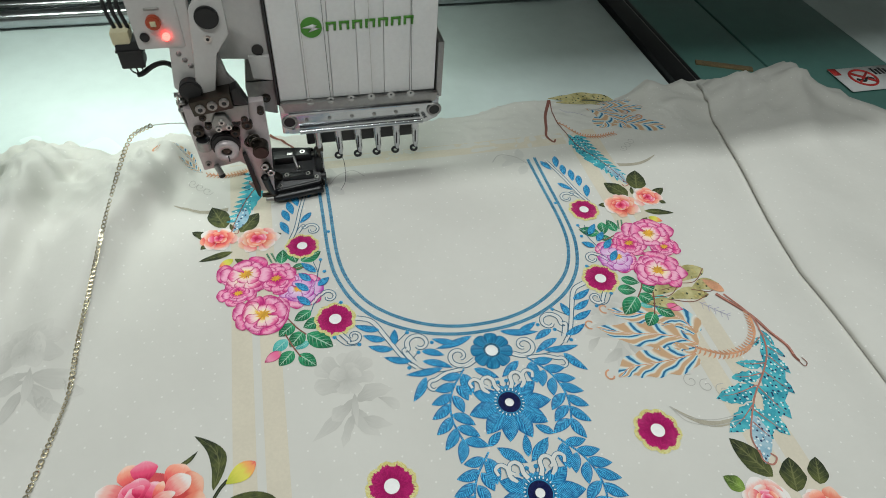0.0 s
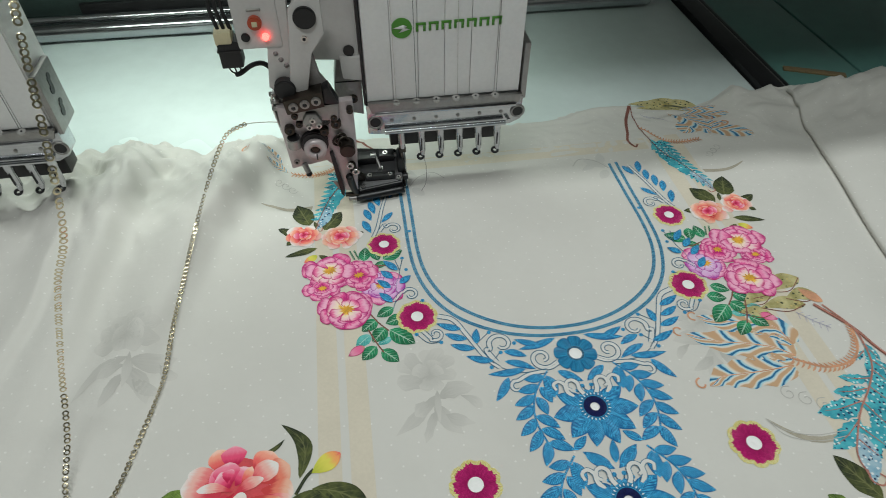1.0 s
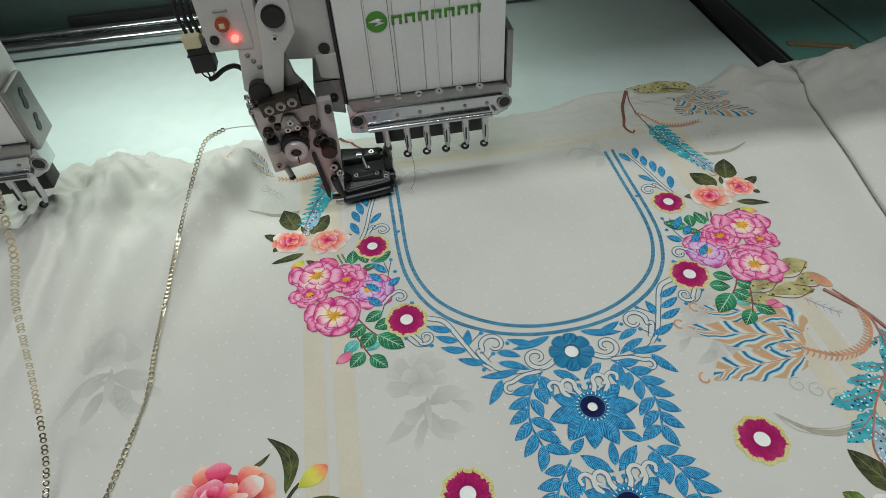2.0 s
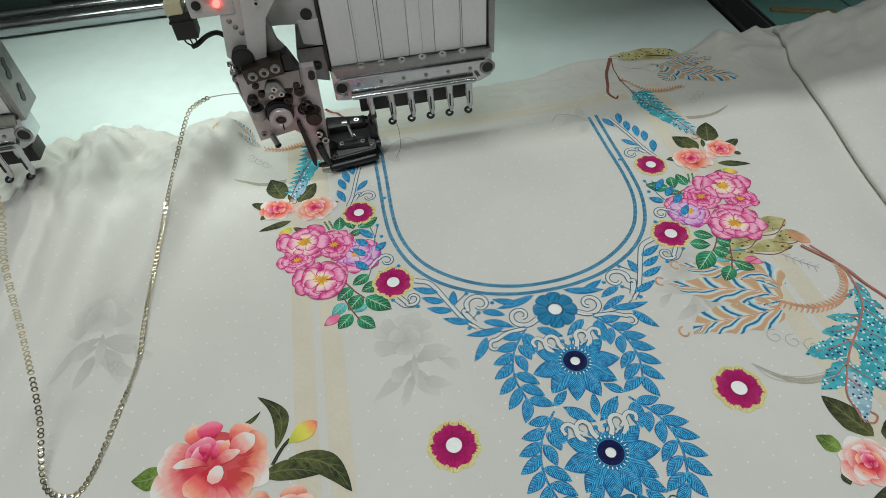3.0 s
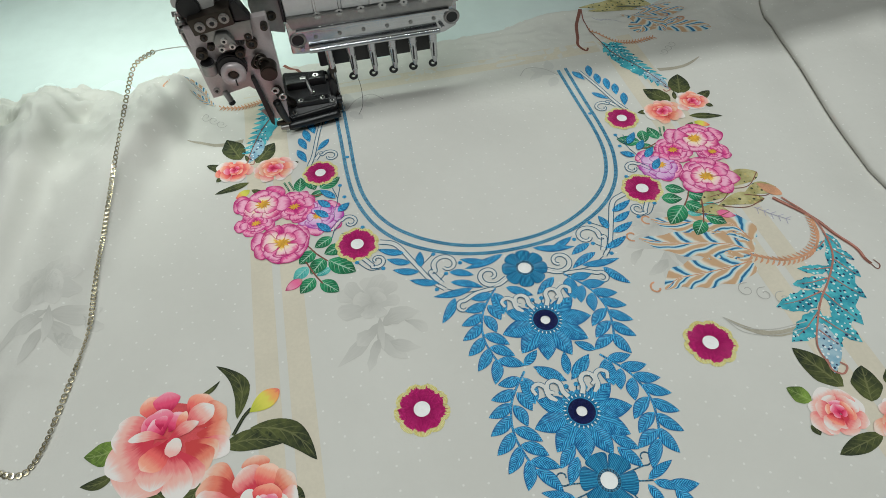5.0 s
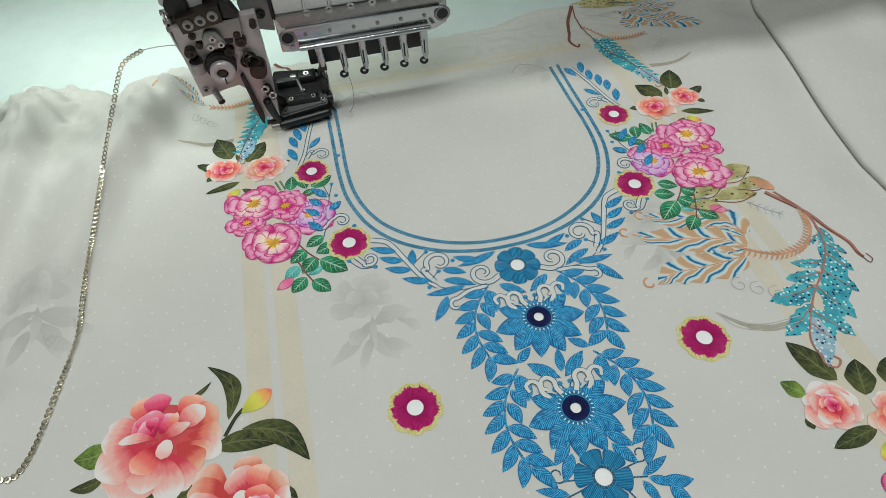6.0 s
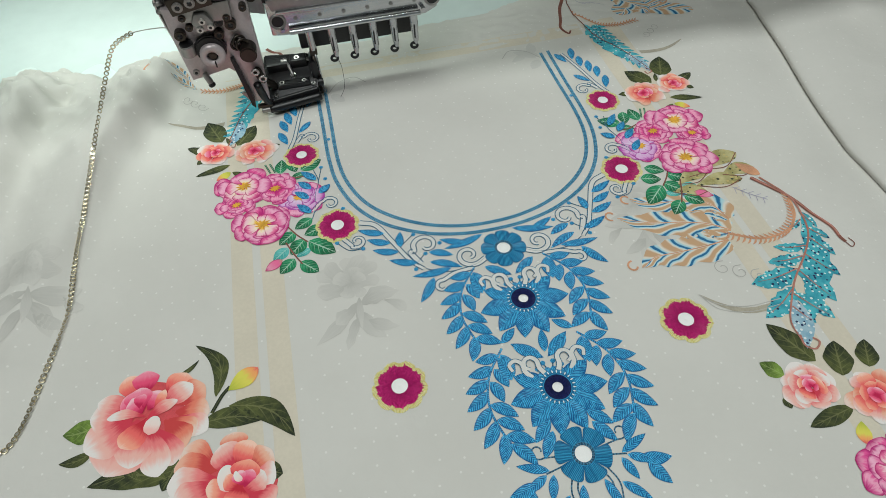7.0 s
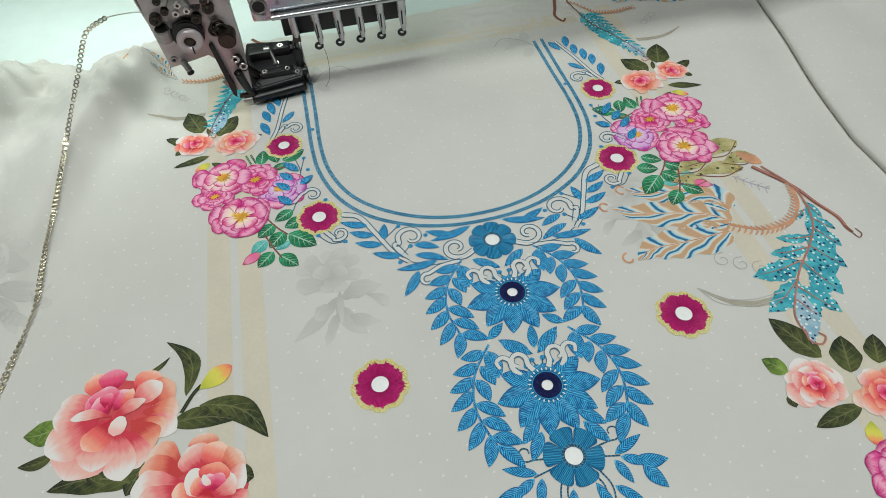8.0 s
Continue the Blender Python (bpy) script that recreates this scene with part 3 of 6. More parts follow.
def blade(base, tip, width, bend=0.0, lift=0.15, dome=0.0, shape=leaf_shape, along=9, across=4, uv_mm=False, ragged=0.0, teeth=0):
    """A leaf or petal from base to tip that lies on the cloth; its UV runs across and along it."""
    bm = bmesh.new()
    layer = bm.loops.layers.uv.new("UVMap")
    rim = bm.loops.layers.uv.new("rim")
    a, b = Vector(base), Vector(tip)
    way = b - a
    length = way.length
    left = Vector((-way.y, way.x)) / max(length, 1e-6)
    rows, uvs = [], {}
    for j in range(along + 1):
        v = j / along if shape is leaf_shape or teeth else 1 - (1 - j / along) ** 1.7
        mid = a + way * v + left * (bend * length * math.sin(math.pi * v))
        half = width / 2 * max(shape(v), 0.0)
        if ragged:
            half *= 1 + ragged * noise.noise(Vector((a.x + v * 4, a.y, 3.7)))
        if teeth:
            half *= 1 - 0.35 * ((v * teeth) % 1.0)
        row = []
        for i in range(across + 1):
            u = 2 * i / across - 1
            p = mid + left * (half * u)
            z = lift + dome * (1 - u * u) * min(1.0, 4 * v, 4 * (1 - v) + 0.05)
            vert = bm.verts.new(cloth_point(p.x * MM, p.y * MM, (z + 0.12) * MM))
            uvs[vert] = ((u * half, v * length) if uv_mm else (u, v), (u, v))
            row.append(vert)
        rows.append(row)
    for r, s in zip(rows, rows[1:]):
        for i in range(across):
            f = bm.faces.new((r[i + 1], r[i], s[i], s[i + 1]))
            f.normal_update()
            if f.normal.z < 0:
                f.normal_flip()
            for loop in f.loops:
                loop[layer].uv, loop[rim].uv = uvs[loop.vert]
    return bm


def stroke(points, width, lift=0.2, dome=0.0, taper=0.0, steps=7, across=2, base=0.1):
    """A line of ink or thread along a smooth curve on the cloth."""
    line = spline(points, steps)
    bm = bmesh.new()
    layer = bm.loops.layers.uv.new("UVMap")
    rows, uvs, run = [], {}, 0.0
    for i, p in enumerate(line):
        way = line[min(i + 1, len(line) - 1)] - line[max(i - 1, 0)]
        left = Vector((-way.y, way.x)).normalized()
        run += (p - line[i - 1]).length if i else 0
        v = i / (len(line) - 1)
        half = width / 2 * (1 - taper * v)
        row = []
        for k in range(across + 1):
            u = 2 * k / across - 1
            q = p + left * half * u
            vert = bm.verts.new(cloth_point(q.x * MM, q.y * MM, (lift + base + dome * (1 - u * u)) * MM))
            uvs[vert] = (u * half, run)
            row.append(vert)
        rows.append(row)
    for r, s in zip(rows, rows[1:]):
        for k in range(across):
            f = bm.faces.new((r[k + 1], r[k], s[k], s[k + 1]))
            f.normal_update()
            if f.normal.z < 0:
                f.normal_flip()
            for loop in f.loops:
                loop[layer].uv = uvs[loop.vert]
    return bm


def disc(at, r_in, r_out, lift, dome=0.0, lobes=0, depth=0.0, turn=0.0, sides=96, rings=4, fringe=0.0):
    """A flat ring or disc with a scalloped rim; its UV runs round it and outwards in millimetres."""
    bm = bmesh.new()
    layer = bm.loops.layers.uv.new("UVMap")
    rows, uvs = [], {}
    for j in range(rings + 1):
        t = j / rings
        row = []
        for i in range(sides):
            a = math.tau * i / sides
            rim = r_out
            if lobes:
                rim *= 1 - depth + depth * 2 * abs(math.sin(lobes * (a + turn) / 2)) ** 0.6
            rim += fringe * noise.noise(Vector((30 * math.cos(a), 30 * math.sin(a), at[0])))
            r = r_in + (rim - r_in) * t
            vert = bm.verts.new(cloth_point((at[0] + r * math.cos(a)) * MM, (at[1] + r * math.sin(a)) * MM, (lift + dome * math.sin(math.pi * min(t, 0.98))) * MM))
            uvs[vert] = (a * r_out, r)
            row.append(vert)
        rows.append(row)
    for r, s in zip(rows, rows[1:]):
        for i in range(sides):
            k = (i + 1) % sides
            f = bm.faces.new((r[i], s[i], s[k], r[k]))
            for loop in f.loops:
                loop[layer].uv = (uvs[loop.vert][1], uvs[loop.vert][0])
    return bm


def curl(at, r, start, turns, inward=0.25, n=9):
    """Points of a spiral that winds in."""
    return [(at[0] + r * (1 - (1 - inward) * k / n) * math.cos(radians(start) + math.tau * turns * k / n), at[1] + r * (1 - (1 - inward) * k / n) * math.sin(radians(start) + math.tau * turns * k / n)) for k in range(n + 1)]


def flip(p, side):
    return (p[0] * side, p[1])


def stripes():
    """The printed beige bands along and across the cloth."""
    for side in (-1, 1):
        for x0, x1 in ((-152.5, -140.5), (-136, -124)):
            mid = side * (x0 + x1) / 2
            part("printed_band", stroke([(mid, y) for y in (96, 40, -20, -90, -160, -230, -310, -400)], 12, 0.05, across=2, base=0.0), BEIGE, fabric, "pale beige printed band")
    part("printed_band", stroke([(x, 87) for x in (-122, -80, -40, 0, 40, 80, 122)], 15, 0.04, base=0.0), BEIGE, fabric, "pale beige printed band")


stripes()


def leaf(rows, material, parent, width, lift=0.15, dome=0.0, side=1, name="leaf", bend=0.0, **more):
    for x0, y0, x1, y1, *w in rows:
        part(name, blade((x0 * side, y0), (x1 * side, y1), w[0] if w else width, bend * side, lift, dome, **more), material, parent)


def thread_line(points, side=1, width=0.7, parent=None, name="thread_line", lift=0.2):
    part(name, stroke([flip(p, side) for p in points], width, lift, 0.25), BLUE_LINE, parent or fabric)


def scroll_band(points, side, start, end):
    """A white satin band with a thin run of blue stitches along both its edges."""
    line = spline([flip(p, side) for p in points], 6)
    part("scroll", stroke(line, start, 0.22, 0.2, 1 - end / start, steps=1), SCROLL, fabric, "white satin scroll")
    for d in (-0.5, 0.5):
        edge = []
        for i, p in enumerate(line):
            way = line[min(i + 1, len(line) - 1)] - line[max(i - 1, 0)]
            off = Vector((-way.y, way.x)).normalized() * d * (start + (end - start) * i / (len(line) - 1))
            edge.append((p.x + off.x, p.y + off.y))
        part("scroll_edge", stroke(edge, 0.55, 0.35, 0.2, steps=1), BLUE_LINE, fabric)


def knots(rows, side, r=1.3):
    for x, y in rows:
        part("knot", disc((x * side, y), 0, r, 0.3, 0.3, sides=14, rings=2), BLUE, fabric)


STITCH = dict(uv_mm=True, dome=0.7, lift=0.25)


def neckline():
    """Two blue cords round the neck opening."""
    outer = [(-88, 66), (-88, 30), (-88, -8), (-85.5, -32), (-77, -55), (-62, -73), (-41, -85.5), (-20, -91.5), (0, -93)]
    inner = [(-82, 65), (-82.3, 30), (-82.5, -10), (-79, -34), (-70, -54), (-55.5, -69), (-37, -80), (-18, -85.8), (0, -87.3)]
    for line in (outer, inner):
        full = line + [(-x, y) for x, y in line[-2::-1]]
        for d in (-0.62, 0.62):
            shifted = []
            for i, p in enumerate(full):
                way = Vector(full[min(i + 1, len(full) - 1)]) - Vector(full[max(i - 1, 0)])
                nrm = Vector((-way.y, way.x)).normalized()
                shifted.append((p[0] + nrm.x * d, p[1] + nrm.y * d))
            part("neckline_cord", stroke(shifted, 1.15, 0.2, 0.45, steps=12, across=4), CORD, fabric, "doubled blue satin-stitched cord")


neckline()

SPRIG_OUT = [(-23, -120, -35, -121, 6), (-27, -126, -40.5, -128), (-31, -132, -44, -136.5), (-33, -138, -45.5, -145.5), (-34, -146, -45, -155), (-33, -153, -42.5, -164.5), (-31.5, -160, -36, -173.5)]
SPRIG_IN = [(-21.5, -120, -18.5, -134), (-27, -127, -22.5, -138), (-30.5, -133, -27, -145), (-34, -144.5, -22.5, -153.5), (-33, -152.5, -21.8, -160.5), (-31.5, -161, -18.5, -167)]
SPRIG_STEM = [(-20, -117), (-29, -128), (-33, -137), (-34.5, -146), (-33.5, -154), (-30, -166)]


def sprigs():
    """The stems of blue leaves on both sides of the column, twice."""
    for side in (-1, 1):
        for drop in (0, -53):
            for rows in (SPRIG_OUT, SPRIG_IN):
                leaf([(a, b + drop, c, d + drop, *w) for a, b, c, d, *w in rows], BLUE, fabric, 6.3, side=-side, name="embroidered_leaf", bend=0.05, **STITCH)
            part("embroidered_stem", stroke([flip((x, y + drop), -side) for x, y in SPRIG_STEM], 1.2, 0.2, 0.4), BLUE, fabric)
        leaf([(-30, -218, -21, -230.5), (-27, -240, -33, -252), (-24, -238, -38, -241)], BLUE, fabric, 6.3, side=-side, name="embroidered_leaf", bend=0.05, **STITCH)


sprigs()


def daisy(y):
    """A blue flower with nine pointed petals and a navy eye, and its curled crown."""
    ob = part("embroidered_daisy", disc((0, y), 6, 11, 0.5, 0.4, 20, 0.05), BLUE, fabric, "blue embroidered daisy with a navy eye")
    for side in (-1, 1):
        for x, dy, w in ((19, 10.5, 10), (24.5, -3, 11), (18, -16, 11), (6.5, -23, 10.5)):
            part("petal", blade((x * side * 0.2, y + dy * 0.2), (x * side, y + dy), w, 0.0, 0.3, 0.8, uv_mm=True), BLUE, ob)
    part("eye_fringe", disc((0, y), 5.8, 9.0, 0.95, 0.2, 26, 0.06), BLUE_SATIN, ob)
    part("eye", disc((0, y), 2.6, 6.6, 1.0, 0.5), NAVY, ob, "navy satin ring")
    for i in range(24):
        a = math.tau * i / 24
        part("seed_stitch", blade((7.2 * math.cos(a), y + 7.2 * math.sin(a)), (9.0 * math.cos(a), y + 9.0 * math.sin(a)), 0.7, 0, 1.15, 0.15, along=3, across=2), WHITE_STITCH, ob)
    part("eye_centre", disc((0, y), 0, 2.7, 0.5, 0.2, sides=24), WHITE_STITCH, ob)
    for side in (-1, 1):
        for hook in ([(3.6, 8.5), (5.2, 12), (5.4, 16), (8.0, 18.4), (11.2, 17.4), (12.0, 13.8), (9.8, 12)], [(10, 7.5), (12.6, 11.5), (13.0, 16), (16.0, 18.4), (19.2, 16.6), (18.4, 13)]):
            line = [(px * side, y + py) for px, py in hook]
            part("scroll_edge", stroke(line, 3.3, 0.85, 0.05, 0.3), BLUE_LINE, ob)
            part("scroll", stroke(line, 2.4, 0.95, 0.05, 0.35), SCROLL, ob, "white satin scroll")
        thread_line([(1 * side, y + 9), (2.4 * side, y + 13.5)])
        knots([(2.6, y + 14.2), (6.2, y + 11.6)], side)
        leaf([(14, y + 26, 1, y + 17, 5.6), (20, y + 9, 23.5, y + 23, 5.4)], BLUE, fabric, 5.5, side=side, name="embroidered_leaf", **STITCH)


daisy(-144)
daisy(-197)
leaf([(19, -167, 10, -160, 5), (2, -178, 15, -168.5, 5.5), (0.5, -177, 3, -164, 5), (9, -211, 19, -220.5, 6), (9.5, -217, 17.5, -228.5, 6)], BLUE, fabric, 5.5, side=1, name="embroidered_leaf", **STITCH)
leaf([(19, -167, 10, -160, 5), (2, -178, 15, -168.5, 5.5), (9, -211, 19, -220.5, 6), (9.5, -217, 17.5, -228.5, 6)], BLUE, fabric, 5.5, side=-1, name="embroidered_leaf", **STITCH)


for side in (-1, 1):
    leaf([(17, -234, 31, -228.5), (19, -235.5, 30, -241), (16, -236, 20, -247), (5, -243, 9, -258), (12, -246, 22, -256)], BLUE, fabric, 4.4, side=side, name="embroidered_leaf", **STITCH)
    thread_line([(10, -229), (17, -228), *curl((19.5, -224.5), 3.6, 270, 0.8, 0.4)], side)
    thread_line([(9, -233), (14, -234), (19, -235)], side)
    thread_line([(6, -240), (8, -246), (6, -256)], side)
    thread_line([(8, -238), (11, -246), (9, -256)], side)


def satin_flower(at, r, lobes, name="embroidered_flower"):
    """A round satin-stitch flower with a pale eye."""
    ob = part(name, disc(at, r * 0.32, r * 0.46, 0.45, 0.5), BLUE_SATIN, fabric, "blue satin-stitched flower with a pale eye")
    for i in range(lobes):
        a = math.tau * (i + 0.5) / lobes + 0.2
        c, s = math.cos(a), math.sin(a)
        part("petal", blade((at[0] + c * r * 0.3, at[1] + s * r * 0.3), (at[0] + c * r, at[1] + s * r), r * 1.68 * math.sin(math.pi / lobes), 0, 0.4, 0.6, shape=lambda v: min(1, 0.45 + 0.8 * v) * (1 - max(0, (v - 0.72) / 0.28) ** 2.4) ** 0.5, uv_mm=True, along=12), BLUE_SATIN, ob)
    part("eye_ring", disc(at, r * 0.30, r * 0.40, 0.9, 0.35), BLUE_LINE, ob)
    part("eye_centre", disc(at, 0, r * 0.31, 0.4, 0.2, sides=32), WHITE_STITCH, ob)


satin_flower((0, -108), 13, 8)
satin_flower((0, -230.5), 13, 6)


def scalloped_flower(at, r, turn):
    """A magenta satin flower with a yellow scalloped edge and a white eye."""
    ob = part("embroidered_blossom", disc(at, r * 0.70, r, 0.3, 0.3, 9, 0.06, turn, 144, 4, 0.5), YELLOW, fabric, "magenta satin-stitched flower edged in yellow")
    part("satin_ring", disc(at, r * 0.27, r * 0.85, 0.5, 0.5, 9, 0.07, turn, 144, 5, 1.7), MAGENTA, ob, "magenta satin ring")
    part("eye_centre", disc(at, 0, r * 0.31, 0.7, 0.3, sides=40), WHITE_STITCH, ob)


for side in (-1, 1):
    scalloped_flower((105 * side, 0), 11.2, 0.1)
    scalloped_flower((90 * side, -66.5), 12.4, 0.2)
    scalloped_flower((74 * side if side < 0 else 77, -177.5), 13.0, 0.0)

COLLAR_LEAVES = [(-64, -80, -79, -73.5), (-62, -88, -75, -82), (-58.5, -95.5, -73, -90.5), (-49, -106, -65, -100), (-57, -92.5, -55, -81), (-20, -98, -34, -92.5, 4.6), (-9, -95, -33, -100, 5), (-42, -100, -29, -105.5), (-43, -107, -26, -115), (-32, -114, -54.5, -114.5), (-43, -118, -53.5, -132.5, 5.6)]
UPPER_LEAVES = [(97, 49, 91.5, 61, 5), (102, 51, 105.5, 65, 5.4), (105, 41, 107.5, 54, 5.4), (109, 33, 112, 47, 5.4), (112, 26, 116, 39, 5.4), (113, 13, 118, 27, 5.4), (105, 23, 96, 33, 4.6)]
PURPLE_SPRIG = [(-98, -26, -107, -16), (-102, -33, -109.5, -25), (-104, -41, -112.5, -33), (-104, -53, -112, -44), (-98, -38, -90, -32)]


def collar(side):
    """Leaves, scrolls and knots below and beside the neckline."""
    leaf(COLLAR_LEAVES, BLUE, fabric, 5.0, side=side, name="embroidered_leaf", bend=0.04, **STITCH)
    leaf(UPPER_LEAVES, BLUE, fabric, 5.2, side=-side, name="embroidered_leaf", shape=drop_shape, **STITCH)
    leaf(PURPLE_SPRIG, BLUE, fabric, 5.2, side=side, name="embroidered_leaf", **dict(STITCH, lift=0.7))
    for points, start, end in (
        ([(-77, -68), (-68, -72.5), (-61, -86.5), (-53.5, -103), (-47, -111)], 3.4, 2.2),
        ([(-48, -107), (-52, -98), *curl((-42.5, -94.5), 7.9, 200, -0.95, 0.3)], 3.4, 1.8),
        ([(-11.5, -112), (-17, -114.8), *curl((-20.5, -108), 6.7, 262, -0.95, 0.28)], 3.3, 1.8),
        ([(-20, -117), (-31, -118), (-38, -121), *curl((-39.5, -125), 4.0, 100, 0.6, 0.45)], 2.6, 1.6),
        ([(-88, -78), (-84, -84), *curl((-80.5, -81.5), 5.0, 230, 0.95, 0.25)], 2.6, 1.4),
        ([(-96.5, 60), (-103, 39), (-108, 18.5), (-112, 8)], 2.0, 2.6),
        ([(-107, 14), (-103, 20), *curl((-97, 15), 6.0, 150, -0.95, 0.25)], 2.6, 1.4),
        ([(-103, -52), (-98, -46), *curl((-92, -48), 5.4, 150, -0.9, 0.3)], 2.6, 1.4)):
        scroll_band(points, side, start, end)
    thread_line([(-46, -111), (-36, -116), (-20, -115.5), (-12, -112)], side, 0.55)
    thread_line([(-92, -80), (-86, -87), (-79, -88)], side, 0.55)
    thread_line([(-57, -92), (-49, -85.5)], side, 0.55)
    thread_line([(-50, -106), (-45, -101)], side, 0.55)
    thread_line([(-98, -56), (-91, -57), (-85, -54)], side, 0.55)
    thread_line([(-97, -27), (-94, -16)], side, 0.55)
    thread_line([(-104, -58), (-101, -48), (-100, -38), (-97, -27), (-99, -16)], side, 0.55)
    knots([(-48, -85), (-34.5, -95), (-44, -100.5), (-51.5, -110), (-92, -80), (-78, -88), (-85, -54), (-94, -15), (-92.5, -26), (-86, 11)], side)


for side in (-1, 1):
    collar(-side)


# ---- printed flowers ----
def bloom(name, at, r, rings, materials, label, squash=1.0, turn=0.0, lift=0.2, parent=None, heart=None):
    """A printed flower: rings of overlapping petals, each laid over the last."""
    ob = part(name, disc(at, 0, r * 0.30, lift - 0.03, sides=24), materials[0], parent or fabric, label)
    rng = random.Random(int(at[0] * 7 + at[1] * 13))
    rim_at = at
    for k, (count, start, reach, width) in enumerate(rings):
        f = k / max(len(rings) - 1, 1)
        at = rim_at if heart is None else (rim_at[0] * (1 - f) + heart[0] * f, rim_at[1] * (1 - f) + heart[1] * f)
        for i in range(count):
            a = math.tau * (i + rng.uniform(-0.26, 0.26)) / count + turn + k * 0.7
            far = r * reach * rng.uniform(0.80, 1.14)
            c, s = math.cos(a), math.sin(a) * squash
            part("petal", blade((at[0] + c * r * start, at[1] + s * r * start), (at[0] + c * far, at[1] + s * far), r * width * rng.uniform(0.8, 1.2), rng.uniform(-0.14, 0.14), lift + 0.014 * (sum(q[0] for q in rings[:k]) + i), 0, petal_shape, 9, 6, ragged=0.25), materials[min(k + (rng.random() < 0.25 and k + 1 < len(rings)), len(materials) - 1)], ob)
    return ob


def camellia(at, r, materials, label, squash, turn, lift):
    ob = bloom("printed_camellia", at, r, [(8, 0.2, 1.0, 0.72), (7, 0.12, 0.80, 0.60), (5, 0.06, 0.54, 0.48)], materials, label, squash, turn, lift)
    for i in range(9):
        a = math.tau * i / 9 + turn
        part("stamen", blade(at, (at[0] + r * 0.26 * math.cos(a), at[1] + r * 0.2 * math.sin(a)), r * 0.07, 0.1, lift + 0.5, along=4, across=2), STAMEN, ob)


def side_bouquet(side):
    """The printed bouquet beside the neckline."""
    drop = 12 if side < 0 else 0

    def at(x, y):
        return (x * side, y - drop)

    def lower(row):
        return (row[0], row[1] - drop, row[2], row[3] - drop, row[4])

    for row in [(-156, 27, -165, 49, 16), (-146, 21, -133, 39, 14), (-165, 18, -178, 25, 8), (-151, 3, -173, -3, 6), (-150, -4, -138, -14, 5), (-127, 14, -118, 15, 5), (-150, 22, -153, 31, 3), (-168, 12, -172, 8, 4)]:
        leaf([lower(row)], OLIVE, fabric, 6, 0.12, side=side, name="printed_leaf", ragged=0.2)
    part("printed_bud", blade(at(-151, -4), at(-160, -10), 6, 0, 0.16), BUD, fabric)
    bloom("printed_rose", at(-160, 17), 13.5, [(8, 0.15, 1.0, 0.62), (7, 0.1, 0.76, 0.52), (5, 0.05, 0.50, 0.42), (4, 0.0, 0.3, 0.28)], [ROSE_PALE, ROSE, ROSE, ROSE_PINK], "pale coral printed rose", 0.8, 0.4, 0.25)
    bloom("printed_rose", at(-135, 12), 16, [(9, 0.15, 1.0, 0.55), (7, 0.1, 0.76, 0.48), (6, 0.05, 0.52, 0.40), (4, 0.0, 0.3, 0.28)], [ROSE_PALE, ROSE_ORANGE, ROSE, ROSE_PINK], "orange printed rose with pale petals", 0.8, 0.1, 0.3)
    for row in [(-120, -14, -118, -1, 8), (-113, -3, -110, -15, 8), (-107, -14, -93, -7, 10), (-105, -17, -114, -21, 6), (-117, -21, -119, -32, 8), (-104, -57, -115, -63, 8), (-98, -65, -110, -69, 9), (-115, -65, -125, -73, 9), (-110, -72, -119, -82, 10), (-108, -74, -93.5, -86.5, 12), (-117, -85, -126, -94, 9), (-114, -88, -104.5, -98, 9)]:
        leaf([lower(row)], GREEN, fabric, 8, 0.14, side=side, name="printed_leaf")
    leaf([lower((-120, -76, -129, -84, 8)), lower((-107, -80, -116, -84, 5))], TEAL_LEAF, fabric, 8, 0.13, side=side, name="printed_leaf")
    camellia(at(-110, -38), 17, [CAMELLIA_MID, PURPLE, PURPLE], "purple and pink printed flower", 0.95, 0.6, 0.22)
    camellia(at(-124, -27), 15, [CAMELLIA_DEEP, CAMELLIA_MID, CAMELLIA_DEEP], "deep pink printed flower", 0.9, 0.3, 0.28)
    camellia(at(-148, -35), 13, [CAMELLIA_DEEP, CAMELLIA_MID, CAMELLIA_DEEP], "deep pink printed flower", 0.7, 0.9, 0.30)
    camellia(at(-143, -20), 20, [CAMELLIA_DEEP, CAMELLIA_MID, CAMELLIA], "pink printed camellia with a yellow heart", 0.78, 0.2, 0.35)
    camellia(at(-133, -55), 20, [CAMELLIA_DEEP, CAMELLIA_MID, CAMELLIA], "bright pink printed camellia with a yellow heart", 0.82, 0.5, 0.5)
    part("printed_bud", blade(at(-124, -84), at(-134, -90), 6.5, 0, 0.2), PINK_BUD, fabric)
    for line in ([(-119, -60), (-114, -68), (-108.5, -74.5)], [(-121, -72), (-117, -82), (-113, -90)], [(-118, -17), (-110, -20), (-104, -20)]):
        part("printed_stem", stroke([at(*p) for p in line], 0.9, 0.2), BROWN, fabric)
    for dx in (0, 3):
        part("printed_stem", stroke([at(-129 + dx, -3), at(-126 + dx, -12)], 1.2, 0.2), GREEN, fabric)
        part("printed_stem", stroke([at(-136 + dx, 86), at(-137 + dx, 80)], 0.5, 0.2), GREY_LINE, fabric)
    # the pale scrolls at the neck opening's corner
    for row in [(-80, 62, -62, 72, 9), (-78, 58, -70, 48, 8), (-76, 66, -78, 80, 8), (-70, 66, -58, 60, 6)]:
        leaf([row], GREY_PRINT, fabric, 8, 0.05, side=side, name="printed_shadow_leaf", ragged=0.3)
    part("printed_shadow_line", stroke([flip(p, side) for p in ((-52, 66), (-60, 74), (-72, 70), (-80, 60))], 0.7, 0.12), GREY_LINE, fabric)


